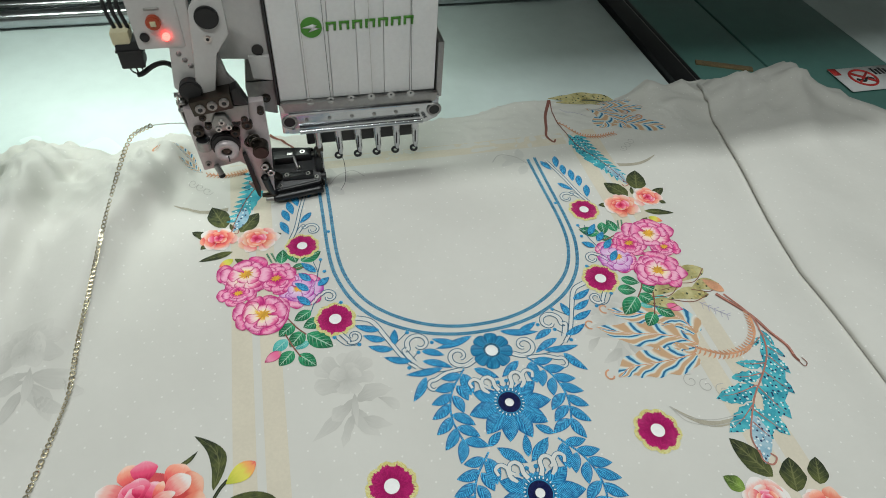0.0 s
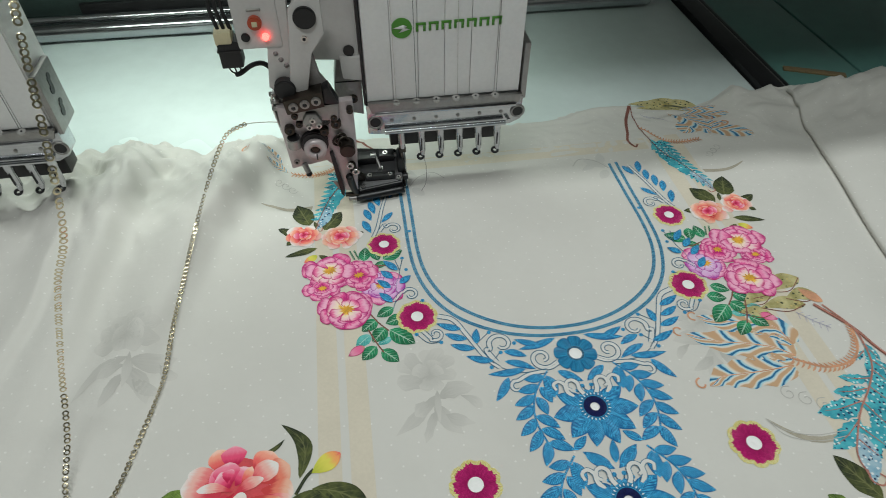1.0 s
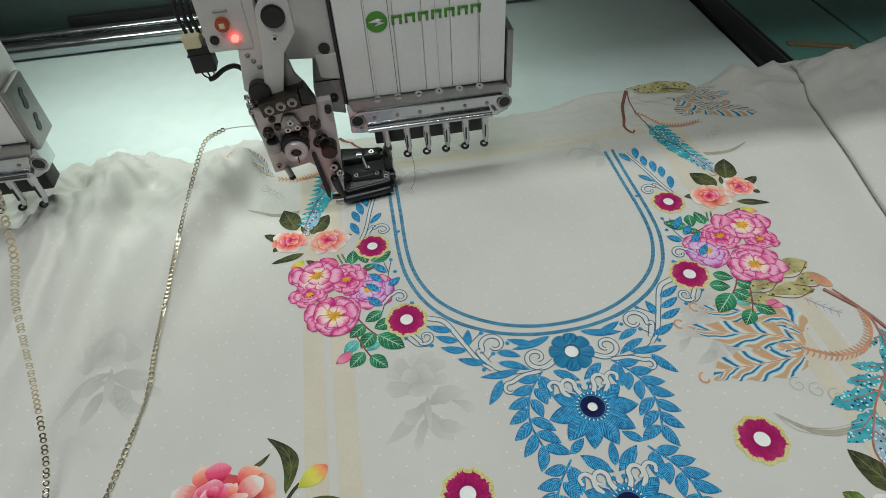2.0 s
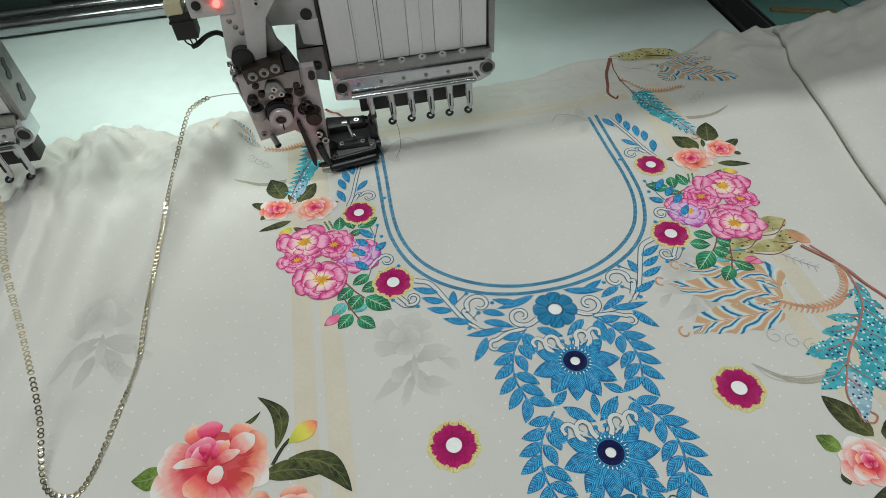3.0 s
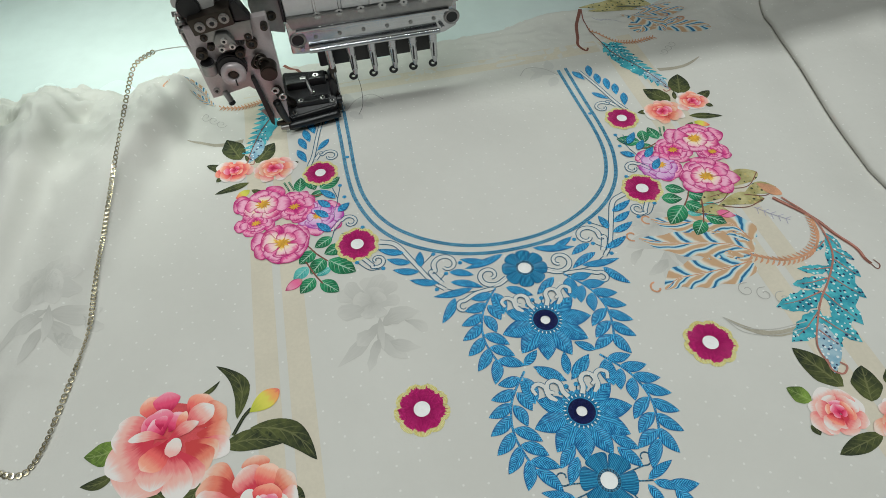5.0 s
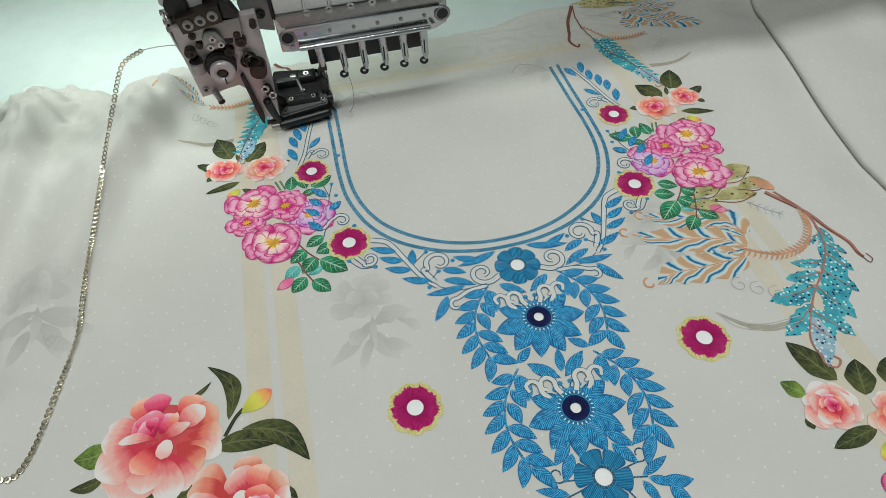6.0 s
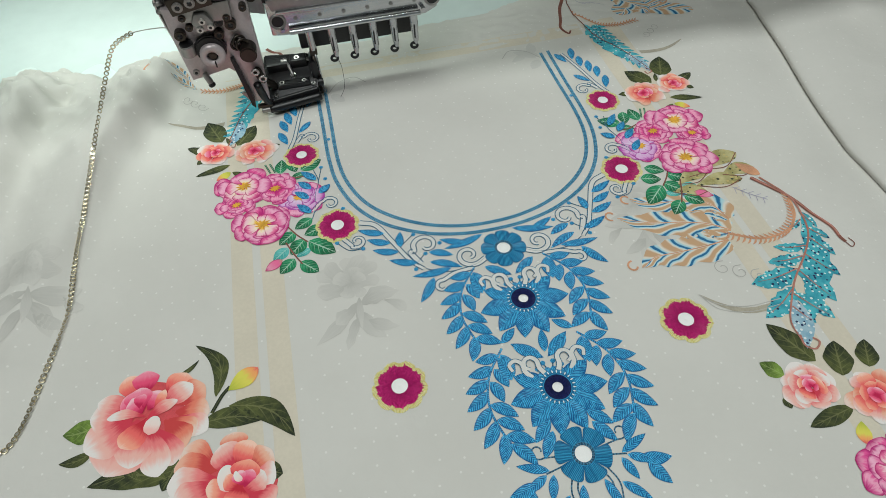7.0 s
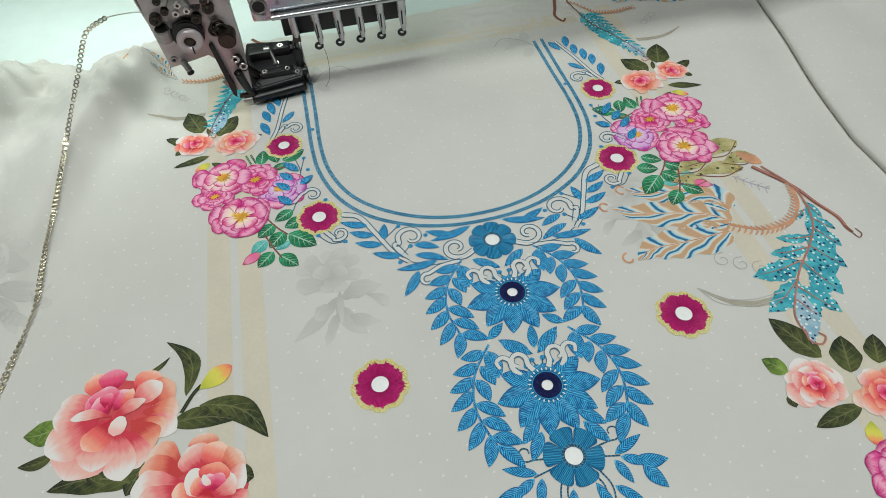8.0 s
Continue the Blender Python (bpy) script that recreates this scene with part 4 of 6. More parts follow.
for side in (-1, 1):
    side_bouquet(side)


def shadow_flower(cx, cy, side, big=1.3):
    """The pale grey shadow print of a flower: many soft overlapping petals."""
    ob = part("printed_shadow_flower", disc((cx, cy), 0, 5, 0.10, sides=20), GREY_PRINT, fabric, "pale grey printed shadow of a flower")
    rng = random.Random(int(cx * 3 + cy))
    rows = [(0, 0, dx, dy, w, petal_shape) for dx, dy, w in [(-14, 8, 9), (-15, -2, 10), (-9, 13, 8), (-1, 14, 9), (7, 14, 8), (12, 8, 8), (12, -1, 7), (3, 8, 8), (-7, 5, 8), (6, 3, 7), (-4, -7, 7), (4, -8, 6)]]
    rows += [(2, -10, -18, -27, 6, leaf_shape), (2, -12, 19, -9, 8, leaf_shape), (0, -14, 10, -30, 7, leaf_shape), (4, -20, 16, -26, 5, leaf_shape), (0, -18, -6, -32, 5, leaf_shape), (1, -14, -9, -19, 6, petal_shape), (12, -12, 20, -19, 5, petal_shape), (2, -8, 1, -24, 3, leaf_shape)]
    for i, (dx, dy, ex, ey, w, shape) in enumerate(rows):
        part("petal", blade((cx + dx * big * side, cy + dy * big), (cx + ex * big * side, cy + ey * big), w * big, rng.uniform(-0.15, 0.15), 0.02 + 0.003 * i, 0, shape, 8, 4, ragged=0.5), GREY_DEEP, ob)


shadow_flower(-88, -110, 1)
shadow_flower(86, -96, -1)
shadow_flower(-260, -64, 1, 1.4)


def laid_rose(name, label, petals, lift, core):
    """A rose of petals laid one over another: (base x, y, tip x, y, width, bend, material)."""
    ob = part(name, disc(core, 0, 17, lift - 0.03, sides=28), ROSE_CORE, fabric, label)
    for i, (x0, y0, x1, y1, w, bend, m) in enumerate(petals):
        part("petal", blade((x0, y0), (x1, y1), w, bend, lift + 0.018 * i, 0, oval_shape if m is ROSE_LIP else petal_shape, 12, 8, ragged=0.18), m, ob)


def rose_spray():
    """The large printed roses with dark leaves at the front of the west side."""
    for x0, y0, x1, y1, w, bend, m in [(-216, -161, -233, -163, 11.7, 0.1, LIME), (-218, -175, -233, -177, 5.8, 0.1, OLIVE), (-162, -161, -172, -129, 8.3, -0.22, OLIVE), (-169, -173, -140, -178, 10.7, 0.08, OLIVE), (-156, -167, -126, -190, 12.6, 0.16, OLIVE), (-184, -196, -219, -191, 12.6, -0.1, OLIVE), (-142, -202, -133, -206, 9.7, 0, OLIVE), (-181, -145, -170, -138, 2.5, -0.1, OLIVE), (-179, -188, -186, -201, 10.7, 0, OLIVE), (-195, -194, -204, -185, 3.9, 0.1, OLIVE)]:
        leaf([(x0, y0, x1, y1, w)], m, fabric, 8, 0.12, name="printed_leaf", bend=bend, ragged=0.12, along=14, across=6)
    part("printed_stem", stroke([(-164, -169), (-159, -161), (-155, -157)], 1.8, 0.3), OLIVE, fabric)
    part("printed_bud", blade((-156, -159), (-141, -150), 10, 0, 0.34, shape=drop_shape), BUD, fabric, "yellow printed bud with a red tip")
    laid_rose("printed_rose", "large coral and white printed rose", [
        (-200, -153, -205, -139, 12, 0.0, ROSE), (-196, -152, -196, -138, 13, 0.0, ROSE_PINK), (-185, -158, -176, -144, 15, 0.0, ROSE), (-182, -160, -167, -153, 15, 0.0, ROSE_ORANGE),
        (-181, -164, -165, -168, 14, 0.0, ROSE_ORANGE), (-180, -167, -166, -177, 11, 0.05, ROSE_PALE), (-187, -160, -173, -151, 12, 0.05, ROSE_PALE), (-184, -167, -172, -178, 12, 0.05, ROSE_ORANGE),
        (-186, -167, -176, -183, 13, 0.05, ROSE_ORANGE), (-190, -170, -181, -190, 15, 0.0, ROSE_PALE), (-192, -170, -188, -194, 15, 0.0, ROSE_PALE), (-198, -164, -212, -188, 25, 0.0, ROSE_PALE),
        (-197, -165, -201, -187, 17, 0.0, ROSE_PALE), (-201, -162, -222, -174, 21, 0.05, ROSE_PALE), (-202, -160, -221, -158, 17, -0.05, ROSE_PALE), (-201, -159, -218, -150, 11, -0.05, ROSE_PALE),
        (-194, -164, -206, -176, 13, 0.1, ROSE), (-197, -158, -206, -151, 12, 0.0, ROSE_PINK), (-194, -160, -188, -151, 10, 0.0, ROSE_PINK),
        (-197, -161, -198, -147, 13, 0.1, ROSE_PINK), (-196, -160, -202, -152, 8, 0.15, ROSE_PINK), (-198, -158, -196, -151, 6, 0.2, ROSE_PINK), (-191, -161, -186, -151, 5, 0.0, ROSE), (-195, -163, -213, -160, 5.5, -0.1, ROSE_PALE), (-195, -166, -180, -158, 6.5, 0.1, ROSE_PALE),
        (-193, -173, -190, -164, 7.5, 0.0, ROSE_LIP)], 0.18, (-194, -162))
    laid_rose("printed_rose", "large coral printed rose", [
        (-154, -192, -154, -181, 14, 0.0, ROSE_ORANGE), (-162, -195, -178, -184, 15, 0.0, ROSE_ORANGE), (-161, -197, -181, -192, 16, 0.0, ROSE_ORANGE), (-162, -201, -184, -200, 16, 0.0, ROSE_PALE),
        (-162, -203, -181, -210, 17, 0.0, ROSE_PALE), (-158, -207, -171, -219, 17, 0.0, ROSE_PALE), (-152, -210, -157, -226, 17, 0.0, ROSE_PALE), (-153, -199, -160, -186, 15, 0.05, ROSE_PALE), (-153, -199, -146, -187, 13, 0.0, ROSE),
        (-147, -200, -137, -194, 13, 0.0, ROSE_ORANGE), (-147, -204, -136, -207, 15, 0.0, ROSE_PALE), (-148, -210, -138, -219, 15, 0.0, ROSE_PALE), (-154, -206, -167, -205, 11, 0.1, ROSE), (-151, -207, -160, -197, 11, 0.1, ROSE_LIP),
        (-152, -211, -141, -203, 13, 0.05, ROSE_PALE), (-152, -208, -147, -196, 13, 0.05, ROSE), (-152, -206, -156, -215, 11, 0.1, ROSE), (-151, -208, -158, -201, 7, 0.15, ROSE), (-150, -208, -146, -201, 7, 0.1, ROSE_PINK), (-151, -207, -152, -200, 7, 0.1, ROSE_PINK),
        (-151, -205, -154, -200, 3.0, 0.1, ROSE_LIP)], 0.22, (-152, -205))


rose_spray()


def rose_group():
    """The smaller printed roses at the front of the east side."""
    for row, m in [((127, -215, 115, -190, 14), OLIVE), ((108, -218, 100, -209, 9), LIME), ((135, -225, 142, -207, 14), OLIVE), ((102, -228, 102, -234, 5), OLIVE), ((130, -240, 105, -244, 9), OLIVE), ((150, -224, 157, -210, 11), OLIVE)]:
        leaf([row], m, fabric, 8, 0.12, name="printed_leaf", ragged=0.15, along=12, across=6)
    part("printed_bud", blade((129, -247), (124.5, -257), 7, 0, 0.16, shape=drop_shape), BUD, fabric)
    bloom("printed_rose", (117, -226), 14.5, [(8, 0.15, 1.0, 0.66), (7, 0.1, 0.78, 0.56), (5, 0.05, 0.54, 0.46), (4, 0.0, 0.32, 0.30)], [ROSE_PALE, ROSE_PALE, ROSE, ROSE_PINK], "pale pink printed rose", 0.85, 0.2, 0.25)
    bloom("printed_rose", (144, -238), 16, [(9, 0.15, 1.0, 0.58), (7, 0.1, 0.78, 0.50), (6, 0.05, 0.54, 0.42), (4, 0.0, 0.32, 0.30)], [ROSE_PALE, ROSE_ORANGE, ROSE, ROSE_PINK], "orange printed rose with pale petals", 0.85, 0.2, 0.3)
    camellia((131, -270), 20, [CAMELLIA_DEEP, CAMELLIA_MID, CAMELLIA], "pink printed camellia with a yellow heart", 0.8, 0.2, 0.3)


rose_group()


def plume(points, width):
    """A striped ribbon along a smooth line, round at its root and thin at its tip."""
    line = spline(points, 7)
    bm = bmesh.new()
    layer = bm.loops.layers.uv.new("UVMap")
    rows, uvs = [], {}
    for i, p in enumerate(line):
        v = i / (len(line) - 1)
        way = line[min(i + 1, len(line) - 1)] - line[max(i - 1, 0)]
        left = Vector((-way.y, way.x)).normalized()
        half = width / 2 * min(1.0, 0.5 + 4 * v) * (1 - v ** 4.0) * (1 - 0.15 * v) + 0.3
        row = []
        for k in range(9):
            u = k / 4 - 1
            q = p + left * half * u * (1 + 0.10 * math.sin(v * 29 + u))
            vert = bm.verts.new(cloth_point(q.x * MM, q.y * MM, 0.235 * MM))
            uvs[vert] = (u, v)
            row.append(vert)
        rows.append(row)
    for r, s in zip(rows, rows[1:]):
        for k in range(8):
            f = bm.faces.new((r[k + 1], r[k], s[k], s[k + 1]))
            f.normal_update()
            if f.normal.z < 0:
                f.normal_flip()
            for loop in f.loops:
                loop[layer].uv = uvs[loop.vert]
    return bm


def peacock(place, label):
    """A printed feather ornament: olive wing, striped plumes, teal feather, brown ribbon. place maps its points onto the cloth."""
    ob = part("printed_feather", stroke([place(p) for p in [(168, -95), (176, -114), (175, -129), (170, -143), (159, -156), (146, -168), (136, -180), (128, -192), (127, -203)]], 1.3, 0.5, taper=0.4), CORAL_INK, fabric, label)
    for x0, y0, x1, y1, w in [(172, -138, 180, -149, 6), (169, -145, 176, -160, 8), (164, -150, 146, -146, 8), (160, -155, 170, -173, 10), (158, -156, 137, -155, 10), (150, -163, 121, -166, 15), (150, -163, 158, -187, 14), (142, -173, 117, -187, 14), (139, -177, 151, -196, 12), (134, -184, 140, -196, 9), (172, -132, 160, -137, 5), (175, -126, 178, -140, 5)]:
        part("barb", blade(place((x0, y0)), place((x1, y1)), w, 0.06, 0.14, 0, leaf_shape, 9, 4, teeth=4), FEATHER, ob)
        part("barb_rib", stroke([place((x0, y0)), place(((x0 + x1) / 2, (y0 + y1) / 2 - 1)), place((x1 * 0.85 + x0 * 0.15, y1 * 0.85 + y0 * 0.15))], 0.8, 0.45, taper=0.8), CORAL_INK, ob)
    part("feather_body", blade(place((176, -128)), place((128, -200)), 17, 0.10, 0.2, 0, leaf_shape, 16, 6, teeth=7), FEATHER, ob)
    part("feather_tip", blade(place((137, -180)), place((127, -208)), 11, 0.05, 0.26, 0, leaf_shape, 10, 4), FEATHER_PALE, ob)
    part("tip_curl", stroke([place(p) for p in [(128, -200), (127, -206), (131, -209), (135, -206), (133, -203)]], 1.0, 0.4), CORAL_INK, ob)
    part("ribbon", stroke([place(p) for p in [(163, -94), (176, -114), (181, -129), (186, -141), (186, -149), (187, -153)]], 2.7, 0.3, taper=0.3), BROWN, ob, "brown ribbon")
    part("ribbon_light", stroke([place(p) for p in [(163, -93.6), (176, -113.5), (181.3, -128.5), (186.3, -140.5), (186.4, -148)]], 1.3, 0.36, taper=0.3), CORAL_INK, ob)
    part("ribbon_curl", stroke([place(p) for p in [(186.5, -152), (188, -157), (191, -155), (190, -151)]], 0.6, 0.35), BROWN, ob)
    arc = [(176, -114), (171, -128), (160, -137.5), (143, -139), (127, -131)]
    part("arc", stroke([place(p) for p in arc], 1.4, 0.3), TAN, ob)
    for i, p in enumerate(spline(arc, 6)):
        for d in (-1, 1):
            part("arc_barb", blade(place((p.x, p.y)), place((p.x - 3.5 + 0.5 * d, p.y + 3.6 * d)), 1.2, 0.1, 0.28, along=4, across=2), TAN, ob)
    for width, points in ((19, [(133, -121), (128, -107), (112, -101), (96, -98), (84, -92)]), (24, [(130, -129), (119, -121), (104, -116), (88, -112), (71, -104)]), (21, [(125, -135), (108, -136), (92, -136), (80, -136), (70, -141)])):
        part("plume", plume([place(p) for p in points], width), STRIPED, ob, "tan and blue striped plume")
        part("plume_rib", stroke([place(p) for p in points], 0.8, 0.15, taper=0.5), TAN, ob)
    for x, y, s in ((72, -104, 1), (70, -136, -1), (86, -94, 1)):
        part("plume_curl", stroke([place(q) for q in curl((x - 4, y + 3 * s), 4, -90 * s, -0.7 * s, 0.4)], 1.1, 0.3), TAN, ob)
    for x0, y0, x1, y1, w in [(112, -93, 132, -98, 9), (128, -92, 158, -93, 11), (118, -88, 142, -81, 11), (127, -84, 150, -66, 14), (140, -80, 166, -71, 13), (148, -87, 170, -86, 11)]:
        part("wing", blade(place((x0, y0)), place((x1, y1)), w, 0.1, 0.16, 0, petal_shape, 9, 4), OLIVE_DOTS, ob, "olive dotted wing")
        part("wing_line", stroke([place((x0, y0)), place(((x0 + x1) / 2 + 1, (y0 + y1) / 2 - w * 0.42)), place((x1, y1))], 0.6, 0.3), BROWN, ob)
    part("wing_tip", blade(place((160, -80)), place((170, -93)), 8, 0, 0.32, 0, drop_shape), TAN, ob)
    part("horn", blade(place((131, -180)), place((91, -165)), 4.5, 0.18, 0.1, 0, lambda v: (1 - v) ** 0.5 * 0.9 + 0.1), HORN, ob, "pale horn")
    part("horn_edge", stroke([place(p) for p in [(131, -181), (112, -181.5), (97, -176), (91, -165)]], 0.4, 0.2), GREY_LINE, ob)
    part("horn_line", stroke([place(p) for p in [(131, -178), (112, -178), (98, -173), (91, -165)]], 0.5, 0.2), GREY_LINE, ob)
    for k in range(3):
        part("scroll", stroke([place(q) for q in curl((112 + 8 * k, -152 - 5 * k), 5.0, 60, 1.2, 0.2)], 0.45, 0.15), GREY_LINE, ob)
    part("twig", stroke([place(p) for p in [(148, -98), (155, -106), (163, -113)]], 0.5, 0.15), LILAC_INK, ob)
    for k in range(5):
        x, y = 149 + 3 * k, -99.5 - 2.9 * k
        for d in (-1, 1):
            part("twig_barb", stroke([place((x, y)), place((x + 1.2 + d * 2.4, y - 2 + d * 2.4))], 0.4, 0.15, steps=3), LILAC_INK, ob)


peacock(lambda p: p, "printed teal feather with striped plumes and brown ribbon")


def top_feather(side):
    def at(x, y):
        return (x * side, y + 0.3 * max(0, y - 95) * (side > 0))
    ob = part("printed_feather", stroke([at(*p) for p in [(137, 143), (127, 112), (128, 80), (142, 52), (151, 27)]], 1.0, 0.5, taper=0.4), BROWN, fabric, "printed teal feather with an olive wing and striped plumes")
    part("feather_body", blade(at(127, 92), at(150, 30), 13, -0.06 * side, 0.16, 0, leaf_shape, 18, 6, teeth=6), FEATHER, ob)
    for i in range(11):
        t = i / 10
        x, y = 128.5 + 18 * t ** 1.2, 86 - 50 * t
        for d, reach in ((-1, 8.5), (1, 11)):
            part("barb", blade(at(x, y), at(x + d * reach * (1 - 0.45 * t) + 3, y - 6 + 3 * d), 5.0 * (1 - 0.3 * t), 0.1, 0.14 + 0.02 * (i % 2), 0, leaf_shape, 6, 4), FEATHER, ob)
    part("feather_tip", blade(at(142, 46), at(151, 22), 8, 0.08, 0.26, 0, leaf_shape, 9, 4), FEATHER_PALE, ob)
    part("tip_curl", stroke([at(*p) for p in [(149, 28), (152, 22), (148, 20), (147, 23)]], 0.8, 0.35), CORAL_INK, ob)
    part("ribbon", stroke([at(*p) for p in ([(136, 143), (122, 122), (113, 103), (108, 92), (111, 83), (114, 86)] if side > 0 else [(122, 144), (113, 134), (105, 118), (100, 106), (102, 99), (105, 101)])], 3.0, 0.3, taper=0.5), BROWN, ob, "brown ribbon")
    arc = [(127, 110), (136, 90), (150, 84), (168, 86)]
    part("arc", stroke([at(*p) for p in arc], 1.2, 0.3), TAN, ob)
    for p in spline(arc, 7):
        part("arc_barb", blade(at(p.x, p.y), at(p.x + 2, p.y - 3.2), 1.0, 0.1, 0.28, along=4, across=2), TAN, ob)
        part("arc_barb", blade(at(p.x, p.y), at(p.x + 2, p.y + 3.2), 1.0, 0.1, 0.28, along=4, across=2), TAN, ob)
    for x0, y0, x1, y1, w in [(136, 145, 170, 141, 11), (150, 146, 186, 143, 12), (165, 146, 200, 138, 11), (142, 140, 174, 134, 9), (158, 139, 190, 131, 9)][:5 if side > 0 else 1]:
        part("wing", blade(at(x0, y0), at(x1, y1), w, 0.05, 0.16, 0, petal_shape, 9, 4), OLIVE_DOTS, ob, "olive dotted wing")
    plumes = [(176, 118, 160, 96, 16, 0.1), (172, 124, 214, 116, 14, 0.1), (170, 108, 206, 104, 13, -0.05), (172, 100, 218, 86, 15, 0.06), (178, 132, 212, 130, 8, 0.1), (164, 128, 182, 92, 16, 0.1)]
    for x0, y0, x1, y1, w, b in plumes if side > 0 else [(176, 96, 190, 104, 6, 0.2), (172, 88, 186, 92, 6, 0.2)]:
        part("plume", blade(at(x0, y0), at(x1, y1), w * 1.35, b * side, 0.1 + 0.03 * (x0 % 5), 0, drop_shape, 14, 6, ragged=0.15), STRIPED, ob, "tan and blue striped plume")
    for x, y in ((196, 116), (203, 106)):
        part("plume_curl", stroke([at(*q) for q in curl((x, y), 4, 200, 0.8, 0.4)], 1.3, 0.3), TAN, ob)
    part("horn", blade(at(154, 46), at(191, 53), 4, -0.12 * side, 0.1, 0, lambda v: (1 - v) ** 0.5 * 0.9 + 0.1), HORN, ob, "pale horn")
    for k in range(3):
        part("scroll", stroke([at(*q) for q in curl((168 + 5 * k, 66 + 4 * k), 4.0, 200, 1.2, 0.2)], 0.4, 0.15), GREY_LINE, ob)
    for k in range(5):
        part("twig", stroke([at(140 + 3 * k, 130 - 3 * k), at(145 + 3 * k, 122 - 2 * k)], 0.45, 0.15, steps=3), LILAC_INK, ob)


top_feather(1)
top_feather(-1)


# ---- the machine's heads ----
def bolt(name, at, r, parent, material=SCREW, proud=0.0025):
    """A socket-head screw that faces the front."""
    ob = part(name, rod(bmesh.new(), (at[0], at[1] + 0.002, at[2]), (at[0], at[1] - proud, at[2]), r, sides=18, bevel=r * 0.18), material, parent)
    part("socket", rod(bmesh.new(), (at[0], at[1] - proud + 0.0004, at[2]), (at[0], at[1] - proud - 0.0002, at[2]), r * 0.5, sides=6), BLACK, ob)
    return ob


def wordmark(parent, y):
    """The maker's mark as plain green shapes."""
    part("logo_disc", rod(bmesh.new(), (-0.0810, y, 0.1275), (-0.0810, y - 0.0006, 0.1275), 0.0066, sides=32), LOGO, parent, "round green mark")
    part("logo_gap", prism(bmesh.new(), [(-0.0865, 0.1277), (-0.0800, 0.1297), (-0.0775, 0.1287), (-0.0792, 0.1277), (-0.0760, 0.1267), (-0.0830, 0.1247), (-0.0805, 0.1271)], y - 0.0009, y - 0.0004, 0), PANEL, parent)
    for i in range(7):
        x = -0.0720 + 0.0081 * i
        part("logo_bar", box(bmesh.new(), x, x + 0.0064, y - 0.0006, y, 0.1288 + 0.0002 * i, 0.1303 + 0.0002 * i, 0), LOGO, parent)
        part("logo_bar", box(bmesh.new(), x, x + 0.0016, y - 0.0006, y, 0.1247 + 0.0002 * i, 0.1287 + 0.0002 * i, 0), LOGO, parent)
        part("logo_bar", box(bmesh.new(), x + 0.0046, x + 0.0062, y - 0.0006, y, 0.1247 + 0.0002 * i, 0.1287 + 0.0002 * i, 0), LOGO, parent)


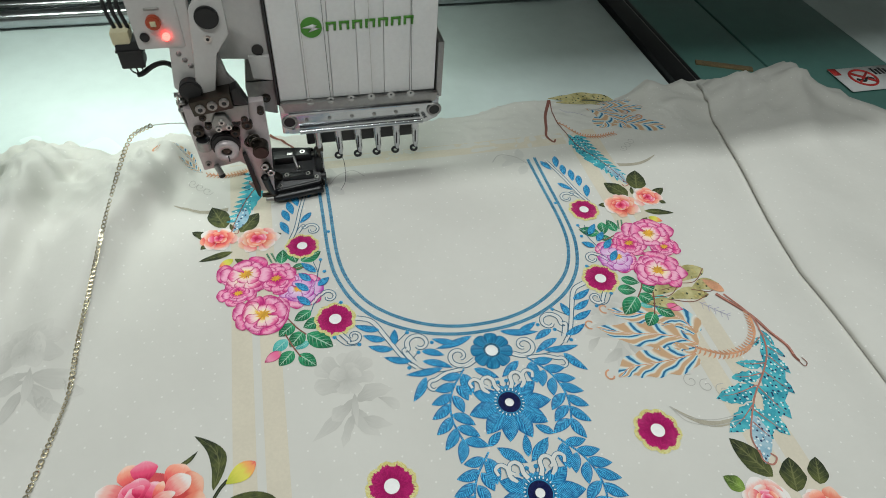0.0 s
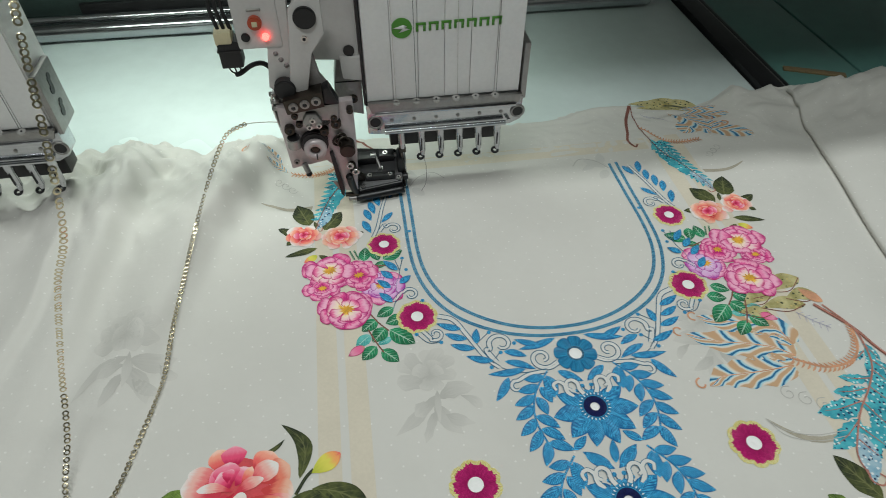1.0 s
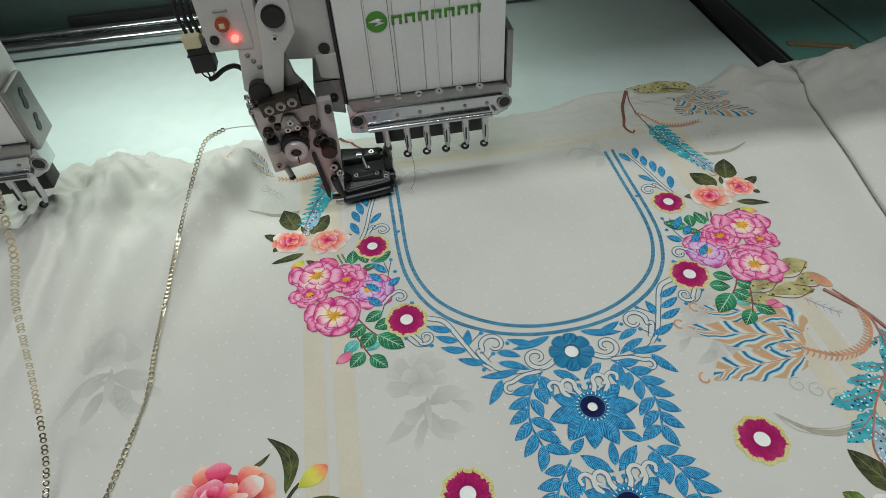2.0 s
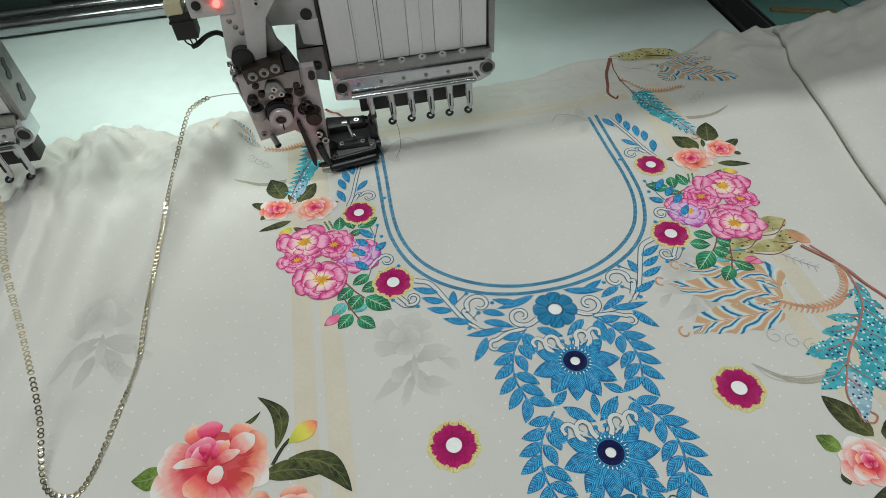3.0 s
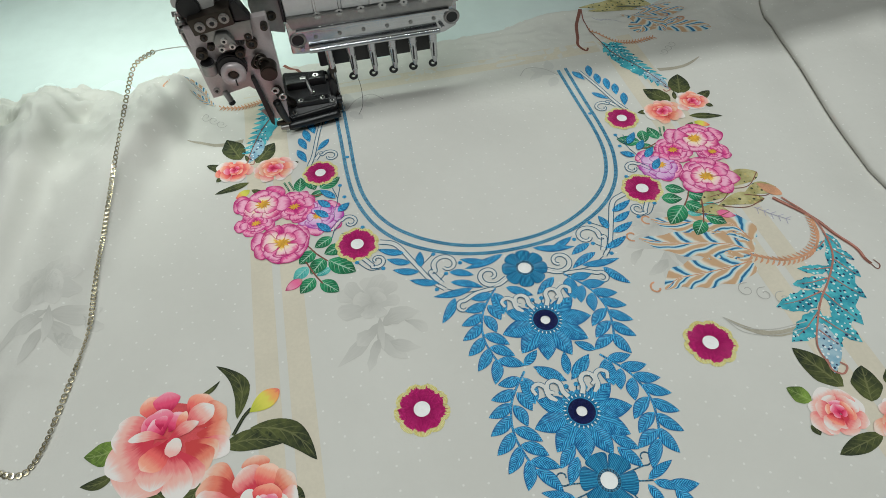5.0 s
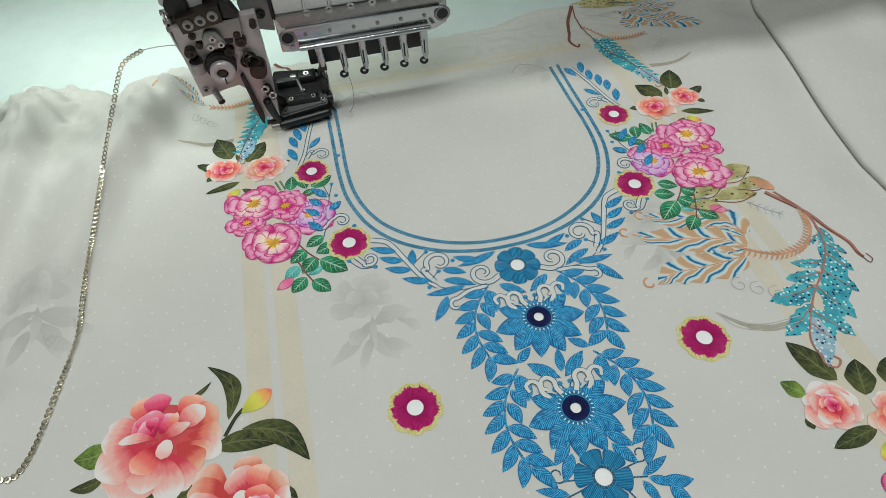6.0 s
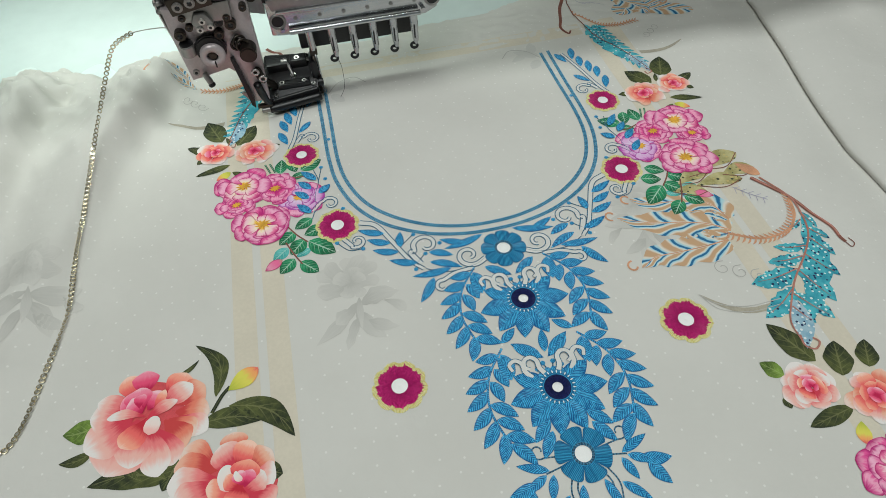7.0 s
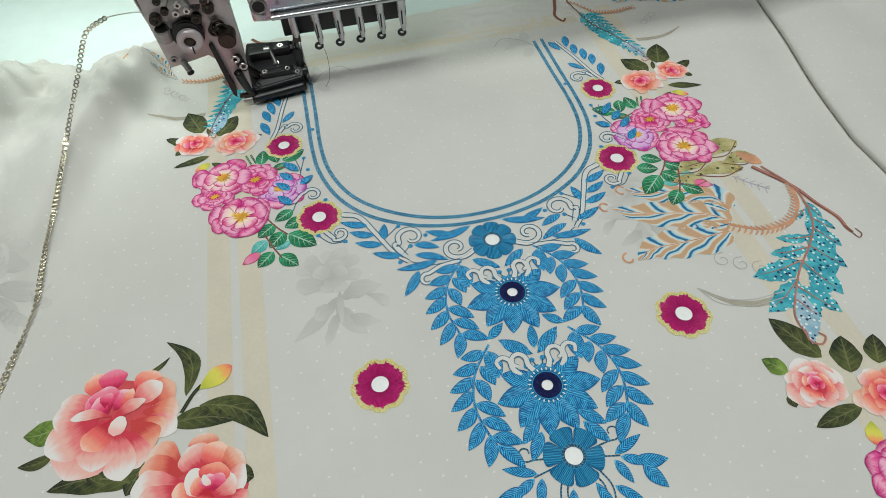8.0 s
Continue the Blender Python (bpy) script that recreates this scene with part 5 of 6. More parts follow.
def embroidery_head():
    """A six-needle head: cover, steel guide rail, presser feet, needle and its linkage side."""
    ob = empty("embroidery_head", "pale grey six-needle embroidery head with steel presser feet", "machine head", "embroidery heads")
    y = 0.062
    cover = part("cover", box(bmesh.new(), -0.1065, -0.0005, y + 0.001, y + 0.034, 0.074, 0.30, 0.0015), PANEL, ob, "pale grey panelled cover")
    for i in range(6):
        x = -0.1058 + 0.01745 * i
        part("panel", box(bmesh.new(), x, x + 0.01715, y - 0.0008, y + 0.0012, 0.077, 0.299, 0.0004), PANEL, cover)
    part("cover_edge", box(bmesh.new(), -0.1085, -0.1068, y - 0.001, y + 0.034, 0.074, 0.30, 0.0004), BLACK, cover)
    wordmark(ob, y - 0.0008)
    side_cover = part("side_cover", box(bmesh.new(), 0.0002, 0.0045, y - 0.001, y + 0.026, 0.070, 0.112, 0.0012), STEEL, ob, "steel end plate with dark slots")
    for z0, z1 in ((0.078, 0.088), (0.094, 0.106)):
        slot = bmesh.new()
        rod(slot, (0.0040, y + 0.011, z0 + 0.002), (0.0049, y + 0.011, z0 + 0.002), 0.0028, sides=14)
        rod(slot, (0.0040, y + 0.014, z1 - 0.002), (0.0049, y + 0.014, z1 - 0.002), 0.0022, sides=14)
        box(slot, 0.0040, 0.0048, y + 0.0105, y + 0.0145, z0 + 0.002, z1 - 0.002, 0)
        part("slot", slot, BLACK, side_cover)
    # guide rail below the cover
    guide = part("guide_rail", prism(bmesh.new(), [(-0.1075, 0.052), (-0.1000, 0.0510), (-0.006, 0.0510), (0.0022, 0.0550), (0.0022, 0.073), (-0.1075, 0.075)], y - 0.003, y + 0.014, 0.001), CHROME, ob, "polished steel guide rail")
    lip = bmesh.new()
    box(lip, -0.102, -0.003, y - 0.0062, y - 0.001, 0.0672, 0.0692, 0.0007)
    slope = part("sloped_lip", lip, CHROME, guide)
    part("top_slope", prism(bmesh.new(), [(-0.104, 0.0692), (-0.001, 0.0692), (0.001, 0.0760), (-0.1065, 0.0770)], y - 0.0045, y - 0.0008, 0.0006), STEEL, guide)
    part("front_bar", rod(bmesh.new(), (-0.096, y - 0.006, 0.0545), (-0.010, y - 0.006, 0.0545), 0.0017, sides=12), CHROME, guide)
    for x in (-0.1000, -0.0075):
        part("bar_end", rod(bmesh.new(), (x, y - 0.004, 0.0560), (x, y - 0.0062, 0.0560), 0.0013, sides=12), CHROME, guide)
    for x in (-0.1020, -0.0010):
        part("bush", ring(bmesh.new(), (x, y - 0.0032, 0.0615), (0, 1, 0), 0.0045, 0.0009), STEEL, guide)
        part("bush_hole", rod(bmesh.new(), (x, y - 0.0025, 0.0615), (x, y - 0.0036, 0.0615), 0.0042, sides=24), BLACK, guide)
    for i in range(6):
        part("rail_rivet", rod(bmesh.new(), (-0.0905 + 0.0155 * i, y - 0.0025, 0.0620), (-0.0905 + 0.0155 * i, y - 0.0037, 0.0620), 0.0013, sides=14, bevel=0.0003), STEEL, guide)
        x = -0.0868 + 0.0137 * i
        eye = part("eyelet", rod(bmesh.new(), (x, y - 0.0030, 0.0752), (x, y - 0.0034, 0.0766), 0.0027, sides=20, bevel=0.0003), EYELET, ob, "white ceramic thread eyelet")
        part("eyelet_hole", rod(bmesh.new(), (x, y - 0.0033, 0.0764), (x, y - 0.00345, 0.0768), 0.0007, sides=10), BLACK, eye)
    for i, x in enumerate((-0.0869, -0.0731, -0.0180, -0.045)):
        part("thread", hose(bmesh.new(), [(x - 0.002, y - 0.0022, 0.29), (x - 0.001, y - 0.0022, 0.18), (x, y - 0.0045, 0.079)], 0.00017, 5), (PALE_THREAD, THREAD, THREAD, PALE_THREAD)[i], ob)
    # presser feet
    part("needle_case", box(bmesh.new(), -0.092, -0.009, y + 0.010, y + 0.026, 0.031, 0.056, 0.0012), BLACK, ob, "black needle case")
    for i in range(5):
        x = -0.0700 + 0.0140 * i
        shaft = bmesh.new()
        rod(shaft, (x, y + 0.002, 0.0600), (x + 0.0002, y + 0.0015, 0.0445), 0.0031, 0.0030, 20, 0.0003)
        rod(shaft, (x + 0.0002, y + 0.0015, 0.0448), (x + 0.0010, y + 0.0008, 0.0310), 0.0027, 0.0022, 20, 0.0004)
        rod(shaft, (x + 0.0010, y + 0.0006, 0.0320), (x + 0.0006, y - 0.0006, 0.0275), 0.0021, 0.0014, 16, 0.0003)
        foot = part("presser_foot", shaft, CHROME, ob, "steel presser foot")
        part("foot_slot", box(bmesh.new(), x - 0.0004, x + 0.0006, y - 0.0022, y - 0.0008, 0.0335, 0.0430, 0.0002), BLACK, foot)
        loop = bmesh.new()
        ring(loop, (x - 0.0008, y - 0.0014, 0.0276), (0, -0.35, 1), 0.0021, 0.0010, 18, 8)
        part("foot_loop", loop, BLACK, foot)
        part("foot_clip", ring(bmesh.new(), (x + 0.0003, y + 0.002, 0.0505), (0, 0, 1), 0.0026, 0.0008), SCREW, foot)
        part("clamp_screw", rod(bmesh.new(), (x + 0.0065, y + 0.012, 0.0475), (x + 0.0065, y + 0.0075, 0.0475), 0.0021, sides=14, bevel=0.0004), GUNMETAL, foot)
    needle = part("needle_bar", rod(bmesh.new(), (-0.0845, y + 0.001, 0.060), (-0.0840, y, 0.036), 0.0026, 0.0023), CHROME, ob, "steel needle bar")
    part("needle_clamp", box(bmesh.new(), -0.0865, -0.0815, y - 0.002, y + 0.003, 0.0325, 0.037, 0.0006), GUNMETAL, needle)
    part("needle", rod(bmesh.new(), (-0.0832, y - 0.001, 0.034), (-0.0818, y - 0.004, 0.0015), 0.0009, 0.0006, 10), CHROME, needle)
    part("foot_rod", rod(bmesh.new(), (-0.0848, y, 0.034), (-0.0838, y - 0.005, 0.004), 0.0013, 0.0009, 10), GUNMETAL, needle)
    part("needle_thread", hose(bmesh.new(), [(-0.0695, y, 0.030), (-0.0672, y - 0.003, 0.020), (-0.0680, y - 0.008, 0.008), (-0.072, y - 0.010, 0.0012)], 0.00016, 5), THREAD, ob)
    # side arm west of the cover
    part("side_block", prism(bmesh.new(), [(-0.1262, 0.0650), (-0.1090, 0.0600), (-0.1085, 0.1070), (-0.1235, 0.1070), (-0.1275, 0.0820)], y + 0.010, y + 0.030, 0.001), STEEL, ob, "dull steel side block")
    bolt("side_screw", (-0.1155, y + 0.010, 0.0735), 0.0032, ob, GUNMETAL, 0.0015)
    part("side_seam", box(bmesh.new(), -0.1262, -0.1086, y + 0.0094, y + 0.0104, 0.0866, 0.0872, 0), BLACK, ob)
    part("side_plate", prism(bmesh.new(), [(-0.1205, 0.0945), (-0.1082, 0.0920), (-0.1082, 0.109), (-0.1215, 0.110)], y + 0.0005, y + 0.010, 0.0008), PAINT, ob)
    housing = part("side_housing", prism(bmesh.new(), [(-0.1455, 0.1085), (-0.1086, 0.1055), (-0.1086, 0.30), (-0.1480, 0.30)], y + 0.003, y + 0.030, 0.0015), PAINT, ob, "cream painted side housing")
    slot = bmesh.new()
    rod(slot, (-0.1150, y + 0.004, 0.1130), (-0.1150, y + 0.0022, 0.1130), 0.0036, sides=18)
    rod(slot, (-0.1145, y + 0.004, 0.1082), (-0.1145, y + 0.0022, 0.1082), 0.0022, sides=14)
    part("keyhole", slot, BLACK, housing, "dark keyhole slot")
    bolt("housing_screw", (-0.1395, y + 0.003, 0.1275), 0.0020, ob, SCREW, 0.0008)
    return ob


main_head = embroidery_head()


def linkage():
    """The cream swing arms, lamp box and plug that carry the sequin feeder."""
    ob = empty("feeder_bracket", "cream swing arm bracket with a red signal lamp", "bracket")
    y = 0.052
    part("swing_arm", prism(bmesh.new(), [(-0.1665, 0.1000), (-0.1620, 0.0950), (-0.1530, 0.0960), (-0.1490, 0.1250), (-0.1440, 0.205), (-0.1640, 0.205), (-0.1630, 0.1250)], y - 0.003, y + 0.006, 0.0012), PAINT, ob, "cream arm stained with oil")
    part("dark_link", prism(bmesh.new(), [(-0.1435, 0.0975), (-0.1290, 0.0970), (-0.1345, 0.1060), (-0.1370, 0.1200), (-0.1410, 0.1200)], y - 0.003, y + 0.002, 0.001), CASTING, ob)
    part("front_arm", prism(bmesh.new(), [(-0.1540, 0.0970), (-0.1430, 0.0970), (-0.1370, 0.1230), (-0.1280, 0.1350), (-0.1280, 0.1560), (-0.1400, 0.1600), (-0.1470, 0.1500), (-0.1500, 0.1240)], y - 0.0075, y - 0.0032, 0.0012), PAINT, ob)
    for x, z in ((-0.1565, 0.1010), (-0.1380, 0.1460)):
        part("pivot_cap", rod(bmesh.new(), (x, y - 0.003, z), (x, y - 0.0098, z), 0.0066, sides=28, bevel=0.0008), RUBBER, ob, "black rubber pivot cap")
    part("light_box", box(bmesh.new(), -0.1790, -0.1530, y - 0.004, y + 0.012, 0.1265, 0.172, 0.002), PAINT, ob, "cream signal box")
    part("signal_lamp", rod(bmesh.new(), (-0.1620, y - 0.003, 0.1345), (-0.1620, y - 0.0065, 0.1345), 0.0021, sides=18, bevel=0.0006), LED, ob, "lit red signal lamp")
    button = part("button", rod(bmesh.new(), (-0.1665, y - 0.003, 0.1435), (-0.1665, y - 0.0075, 0.1435), 0.0040, sides=20, bevel=0.0006), ORANGE_BUTTON, ob, "orange push button")
    part("button_mark", box(bmesh.new(), -0.1680, -0.1650, y - 0.0080, y - 0.0072, 0.1420, 0.1450, 0.0003), CREAM_PLASTIC, button)
    part("box_screw", rod(bmesh.new(), (-0.1735, y - 0.003, 0.1345), (-0.1735, y - 0.0055, 0.1345), 0.0026, sides=18, bevel=0.0005), RUBBER, ob)
    part("box_print", box(bmesh.new(), -0.1700, -0.1620, y - 0.0044, y - 0.0038, 0.1500, 0.1512, 0), GREY_LINE, ob)
    for i in range(3):
        part("stain", rod(bmesh.new(), (-0.1585 + 0.0025 * i, y - 0.0028, 0.1225 - 0.004 * i), (-0.1585 + 0.0025 * i, y - 0.0033, 0.1225 - 0.004 * i), 0.0016, sides=9), CASTING, ob)
    bolt("arm_screw", (-0.1400, y - 0.0075, 0.1330), 0.0022, ob, SCREW, 0.0008)
    plug = part("plug", box(bmesh.new(), -0.1925, -0.1795, y + 0.002, y + 0.014, 0.1120, 0.1290, 0.001), RUBBER, ob, "black cable plug")
    part("plug_rim", box(bmesh.new(), -0.1932, -0.1788, y + 0.0015, y + 0.0145, 0.1225, 0.1240, 0.0006), BLACK, plug)
    part("plug_cap", box(bmesh.new(), -0.1930, -0.1830, y + 0.002, y + 0.014, 0.1267, 0.1350, 0.001), CREAM_PLASTIC, plug, "cream plug socket")
    for i in range(3):
        x = -0.1895 + 0.003 * i
        part("wire", hose(bmesh.new(), [(x, y + 0.006, 0.1125), (x + 0.001, y + 0.006, 0.1085), (-0.1860, y + 0.007, 0.1055)], 0.0005, 6), RUBBER, plug)
    part("cable", hose(bmesh.new(), [(-0.1865, y + 0.007, 0.1050), (-0.1830, y + 0.007, 0.1060), (-0.1760, y + 0.008, 0.1100), (-0.1690, y + 0.008, 0.1110), (-0.1630, y + 0.009, 0.1050)], 0.0016, 8), RUBBER, ob, "black cable")
    for x in (-0.1905, -0.1870, -0.1835):
        part("loom_wire", hose(bmesh.new(), [(x, y + 0.008, 0.134), (x - 0.002, y + 0.010, 0.150), (x + 0.006, y + 0.010, 0.170), (x + 0.010, y + 0.010, 0.205)], 0.0012, 6), RUBBER, ob)


linkage()


def sequin_feeder():
    """The sequin feeder, lowered to the cloth: face plate, feed ring, levers and black cutting plate."""
    ob = empty("sequin_feeder", "steel sequin feeder with a black cutting plate, lowered to the cloth", "sequin feeder")
    y = 0.045
    face = part("face_plate", prism(bmesh.new(), [(-0.1645, 0.0880), (-0.1640, 0.0650), (-0.1622, 0.0385), (-0.1560, 0.0395), (-0.1380, 0.0430), (-0.1325, 0.0370), (-0.1295, 0.0150), (-0.1190, 0.0140), (-0.1165, 0.0480), (-0.1160, 0.0890), (-0.1275, 0.0885), (-0.1400, 0.0830)], y, y + 0.006, 0.0008), FACE, ob, "pinkish anodised face plate")
    part("back_plate", prism(bmesh.new(), [(-0.1660, 0.0950), (-0.1645, 0.0560), (-0.1600, 0.0430), (-0.1500, 0.0480), (-0.1400, 0.0880)], y + 0.007, y + 0.012, 0.0008), STEEL, ob)
    for i in range(4):
        part("side_guide", hose(bmesh.new(), [(-0.1655 - 0.0008 * i, y + 0.002 + 0.003 * i, 0.097 - 0.003 * i), (-0.1668, y + 0.004 + 0.002 * i, 0.085), (-0.1640, y + 0.003 + 0.002 * i, 0.066), (-0.1600, y + 0.002, 0.052)], 0.0007, 6), SCREW, ob)
    for z in (0.0955, 0.0900, 0.0850):
        part("guide_nut", rod(bmesh.new(), (-0.1675, y + 0.004, z), (-0.1625, y + 0.004, z), 0.0018, sides=6), STEEL, ob)
    bar = part("top_bar", prism(bmesh.new(), [(-0.1575, 0.0865), (-0.1335, 0.0905), (-0.1340, 0.1010), (-0.1590, 0.0965)], y - 0.008, y + 0.004, 0.0008), GUNMETAL, ob, "oily dark top bar")
    for i in range(3):
        bolt("bar_bolt", (-0.1528 + 0.0072 * i, y - 0.008, 0.0922 + 0.0016 * i), 0.0030, bar, STEEL, 0.0016)
    part("dark_wedge", prism(bmesh.new(), [(-0.1338, 0.0915), (-0.1245, 0.0905), (-0.1300, 0.1035), (-0.1338, 0.1015)], y - 0.006, y + 0.003, 0.0008), BLACK, ob, "black steel wedge")
    part("clamp_block", prism(bmesh.new(), [(-0.1530, 0.0800), (-0.1262, 0.0780), (-0.1250, 0.0905), (-0.1335, 0.0900), (-0.1550, 0.0862)], y - 0.005, y + 0.002, 0.0008), STEEL, ob, "oily steel clamp block")
    for x, z in ((-0.1535, 0.0835), (-0.1515, 0.0770), (-0.1290, 0.0800), (-0.1185, 0.0845)):
        bolt("clamp_screw", (x, y - 0.003, z), 0.0022, ob, GUNMETAL, 0.0030)
    cross = bmesh.new()
    prism(cross, [(-0.1490, 0.0810), (-0.1455, 0.0745), (-0.1375, 0.0755), (-0.1365, 0.0800), (-0.1395, 0.0860), (-0.1460, 0.0865)], y - 0.0085, y - 0.002, 0.0014)
    cross = part("valve", cross, STEEL, ob, "steel valve block")
    for x, z in ((-0.1425, 0.0820), (-0.1450, 0.0772), (-0.1388, 0.0780)):
        bolt("valve_screw", (x, y - 0.0085, z), 0.0019, cross, SCREW, 0.0016)
    # feed ring
    wheel = part("feed_drum", rod(bmesh.new(), (-0.1440, y, 0.0605), (-0.1440, y - 0.0050, 0.0605), 0.0092, sides=32, bevel=0.0008), BLACK, ob, "black feed drum")
    washer = bmesh.new()
    n, rows = 36, []
    for yy, r in ((y - 0.0052, 0.0034), (y - 0.0085, 0.0034), (y - 0.0085, 0.0072), (y - 0.0052, 0.0076)):
        rows.append([washer.verts.new((-0.1438 + r * math.cos(math.tau * i / n), yy, 0.0580 + r * math.sin(math.tau * i / n))) for i in range(n)])
    for a, b in zip(rows, rows[1:]):
        for i in range(n):
            washer.faces.new((a[i], a[(i + 1) % n], b[(i + 1) % n], b[i]))
    part("feed_ring", washer, FACE, wheel, "pale slotted ring")
    part("ring_slot", box(bmesh.new(), -0.1437, -0.1429, y - 0.0090, y - 0.0080, 0.0508, 0.0550, 0), BLACK, wheel)
    part("shaft", rod(bmesh.new(), (-0.1438, y - 0.004, 0.0580), (-0.1438, y - 0.0075, 0.0580), 0.0024, sides=16, bevel=0.0004), GUNMETAL, wheel)
    part("cup", rod(bmesh.new(), (-0.1570, y - 0.003, 0.0590), (-0.1568, y - 0.004, 0.0670), 0.0047, sides=24, bevel=0.0006), STEEL, ob, "small steel cup")
    part("cup_top", rod(bmesh.new(), (-0.1568, y - 0.004, 0.0668), (-0.1568, y - 0.0041, 0.0674), 0.0040, sides=20), BLACK, ob)
    for x, z, r, m in ((-0.1365, 0.0690, 0.0030, GUNMETAL), (-0.1283, 0.0742, 0.0034, GUNMETAL), (-0.1585, 0.0720, 0.0034, GUNMETAL), (-0.1345, 0.0770, 0.0026, BLACK)):
        bolt("knob", (x, y, z), r, ob, m, 0.0045)
    part("dark_knob", rod(bmesh.new(), (-0.1228, y + 0.001, 0.0560), (-0.1228, y - 0.010, 0.0560), 0.0052, sides=24, bevel=0.0008), GUNMETAL, ob, "oily dark knob")
    part("spring", ring(ring(ring(bmesh.new(), (-0.1265, y - 0.003, 0.0625), (0.3, -1, 0), 0.0036, 0.0009), (-0.1250, y - 0.005, 0.0610), (0.3, -1, 0), 0.0036, 0.0009), (-0.1285, y - 0.002, 0.0600), (0.3, -1, 0), 0.0033, 0.0009), GUNMETAL, ob)
    bolt("plate_screw", (-0.1583, y, 0.0440), 0.0022, face, STEEL, 0.0010)
    part("stop_pin", rod(bmesh.new(), (-0.1535, y - 0.002, 0.0440), (-0.1512, y - 0.004, 0.0370), 0.0020, sides=14, bevel=0.0005), STEEL, ob)
    part("pin_tip", rod(bmesh.new(), (-0.1513, y - 0.004, 0.0372), (-0.1508, y - 0.0045, 0.0350), 0.0022, sides=14, bevel=0.0005), RUBBER, ob)
    part("lever", prism(bmesh.new(), [(-0.1352, 0.0515), (-0.1328, 0.0520), (-0.1282, 0.0190), (-0.1292, 0.0120), (-0.1312, 0.0150)], y - 0.004, y - 0.0005, 0.0006), BLACK, ob, "black feed lever")
    part("lever_tip", box(bmesh.new(), -0.1285, -0.1185, y + 0.000, y + 0.003, 0.0085, 0.0105, 0.0004), GUNMETAL, ob)
    part("finger", prism(bmesh.new(), [(-0.1360, 0.0220), (-0.1340, 0.0230), (-0.1295, 0.0140), (-0.1310, 0.0130)], y + 0.001, y + 0.003, 0.0003), STEEL, ob)
    # cutting plate: a wedge that rises to the back, with an end cheek and small levers on it
    def slope(yy):
        return 0.0110 + (yy - 0.048) * 0.52

    outline = ((-0.1205, 0.0480), (-0.0860, 0.0520), (-0.0845, 0.0640), (-0.0880, 0.0760), (-0.1185, 0.0790), (-0.1225, 0.0640))
    slab = bmesh.new()
    low = [slab.verts.new((x, yy, 0.0035)) for x, yy in outline]
    top = [slab.verts.new((x, yy, slope(yy))) for x, yy in outline]
    faces = [slab.faces.new(low[::-1]), slab.faces.new(top)]
    faces += [slab.faces.new((low[k], low[(k + 1) % 6], top[(k + 1) % 6], top[k])) for k in range(6)]
    bmesh.ops.bevel(slab, geom=list({e for f in faces for e in f.edges}), offset=0.0008, segments=2, affect="EDGES")
    plate = part("cutting_plate", slab, BLACK, ob, "black oxide cutting plate")
    part("foot_bar", hose(bmesh.new(), [(-0.1210, 0.0465, 0.0055), (-0.1050, 0.0480, 0.0060), (-0.0850, 0.0505, 0.0066)], 0.0030, 10), BLACK, plate)
    part("bar_cap", rod(bmesh.new(), (-0.1265, 0.0468, 0.0054), (-0.1205, 0.0466, 0.0056), 0.0020, sides=14, bevel=0.0004), STEEL, plate, "steel pivot pin")
    part("end_cheek", prism(bmesh.new(), [(-0.0885, 0.0040), (-0.0840, 0.0040), (-0.0832, 0.0230), (-0.0842, 0.0285), (-0.0868, 0.0300), (-0.0885, 0.0270)], 0.058, 0.072, 0.0012), BLACK, plate)
    part("cheek_nose", rod(bmesh.new(), (-0.0850, 0.0560, 0.0140), (-0.0815, 0.0560, 0.0140), 0.0030, sides=14, bevel=0.0006), BLACK, plate)
    for x0, x1, y0, y1, h in ((-0.1175, -0.1035, 0.0655, 0.0745, 0.0012), (-0.1015, -0.0900, 0.0665, 0.0750, 0.0016), (-0.1130, -0.0905, 0.0535, 0.0595, 0.0008)):
        part("raised_block", box(bmesh.new(), x0, x1, y0, y1, slope(y0), slope(y1) + h, 0.0008), BLACK, plate)
    for x, yy, up, r in ((-0.1150, 0.0505, 0.0, 0.0016), (-0.1095, 0.0565, 0.0016, 0.0018), (-0.0945, 0.0560, 0.0018, 0.0017), (-0.1010, 0.0625, 0.0, 0.0018), (-0.0885, 0.0545, 0.0, 0.0016), (-0.0965, 0.0705, 0.0030, 0.0019)):
        z = slope(yy) + up
        screw = part("plate_bolt", rod(bmesh.new(), (x, yy, z - 0.001), (x, yy - 0.0006, z + 0.0014), r, sides=16, bevel=0.0003), SCREW, plate)
        part("socket", rod(bmesh.new(), (x, yy - 0.0005, z + 0.0011), (x, yy - 0.0006, z + 0.0016), r * 0.5, sides=6), BLACK, screw)
    for x, yy in ((-0.1125, 0.0690), (-0.1055, 0.0700), (-0.0905, 0.0690)):
        part("bright_tab", box(bmesh.new(), x - 0.0021, x + 0.0021, yy - 0.0014, yy + 0.0014, slope(yy) + 0.0020, slope(yy) + 0.0040, 0.0004), SCREW, plate)
    part("link_arm", hose(bmesh.new(), [(-0.1060, 0.0715, 0.0258), (-0.1030, 0.0670, 0.0232), (-0.1010, 0.0610, 0.0190)], 0.0013, 8), STEEL, plate)
    part("link_arm", hose(bmesh.new(), [(-0.1215, 0.0420, 0.0400), (-0.1195, 0.0480, 0.0280), (-0.1150, 0.0560, 0.0170)], 0.0028, 10), GUNMETAL, plate)
    part("link_arm", hose(bmesh.new(), [(-0.1240, 0.0420, 0.0300), (-0.1225, 0.0450, 0.0180), (-0.1200, 0.0480, 0.0090)], 0.0026, 10), BLACK, plate)
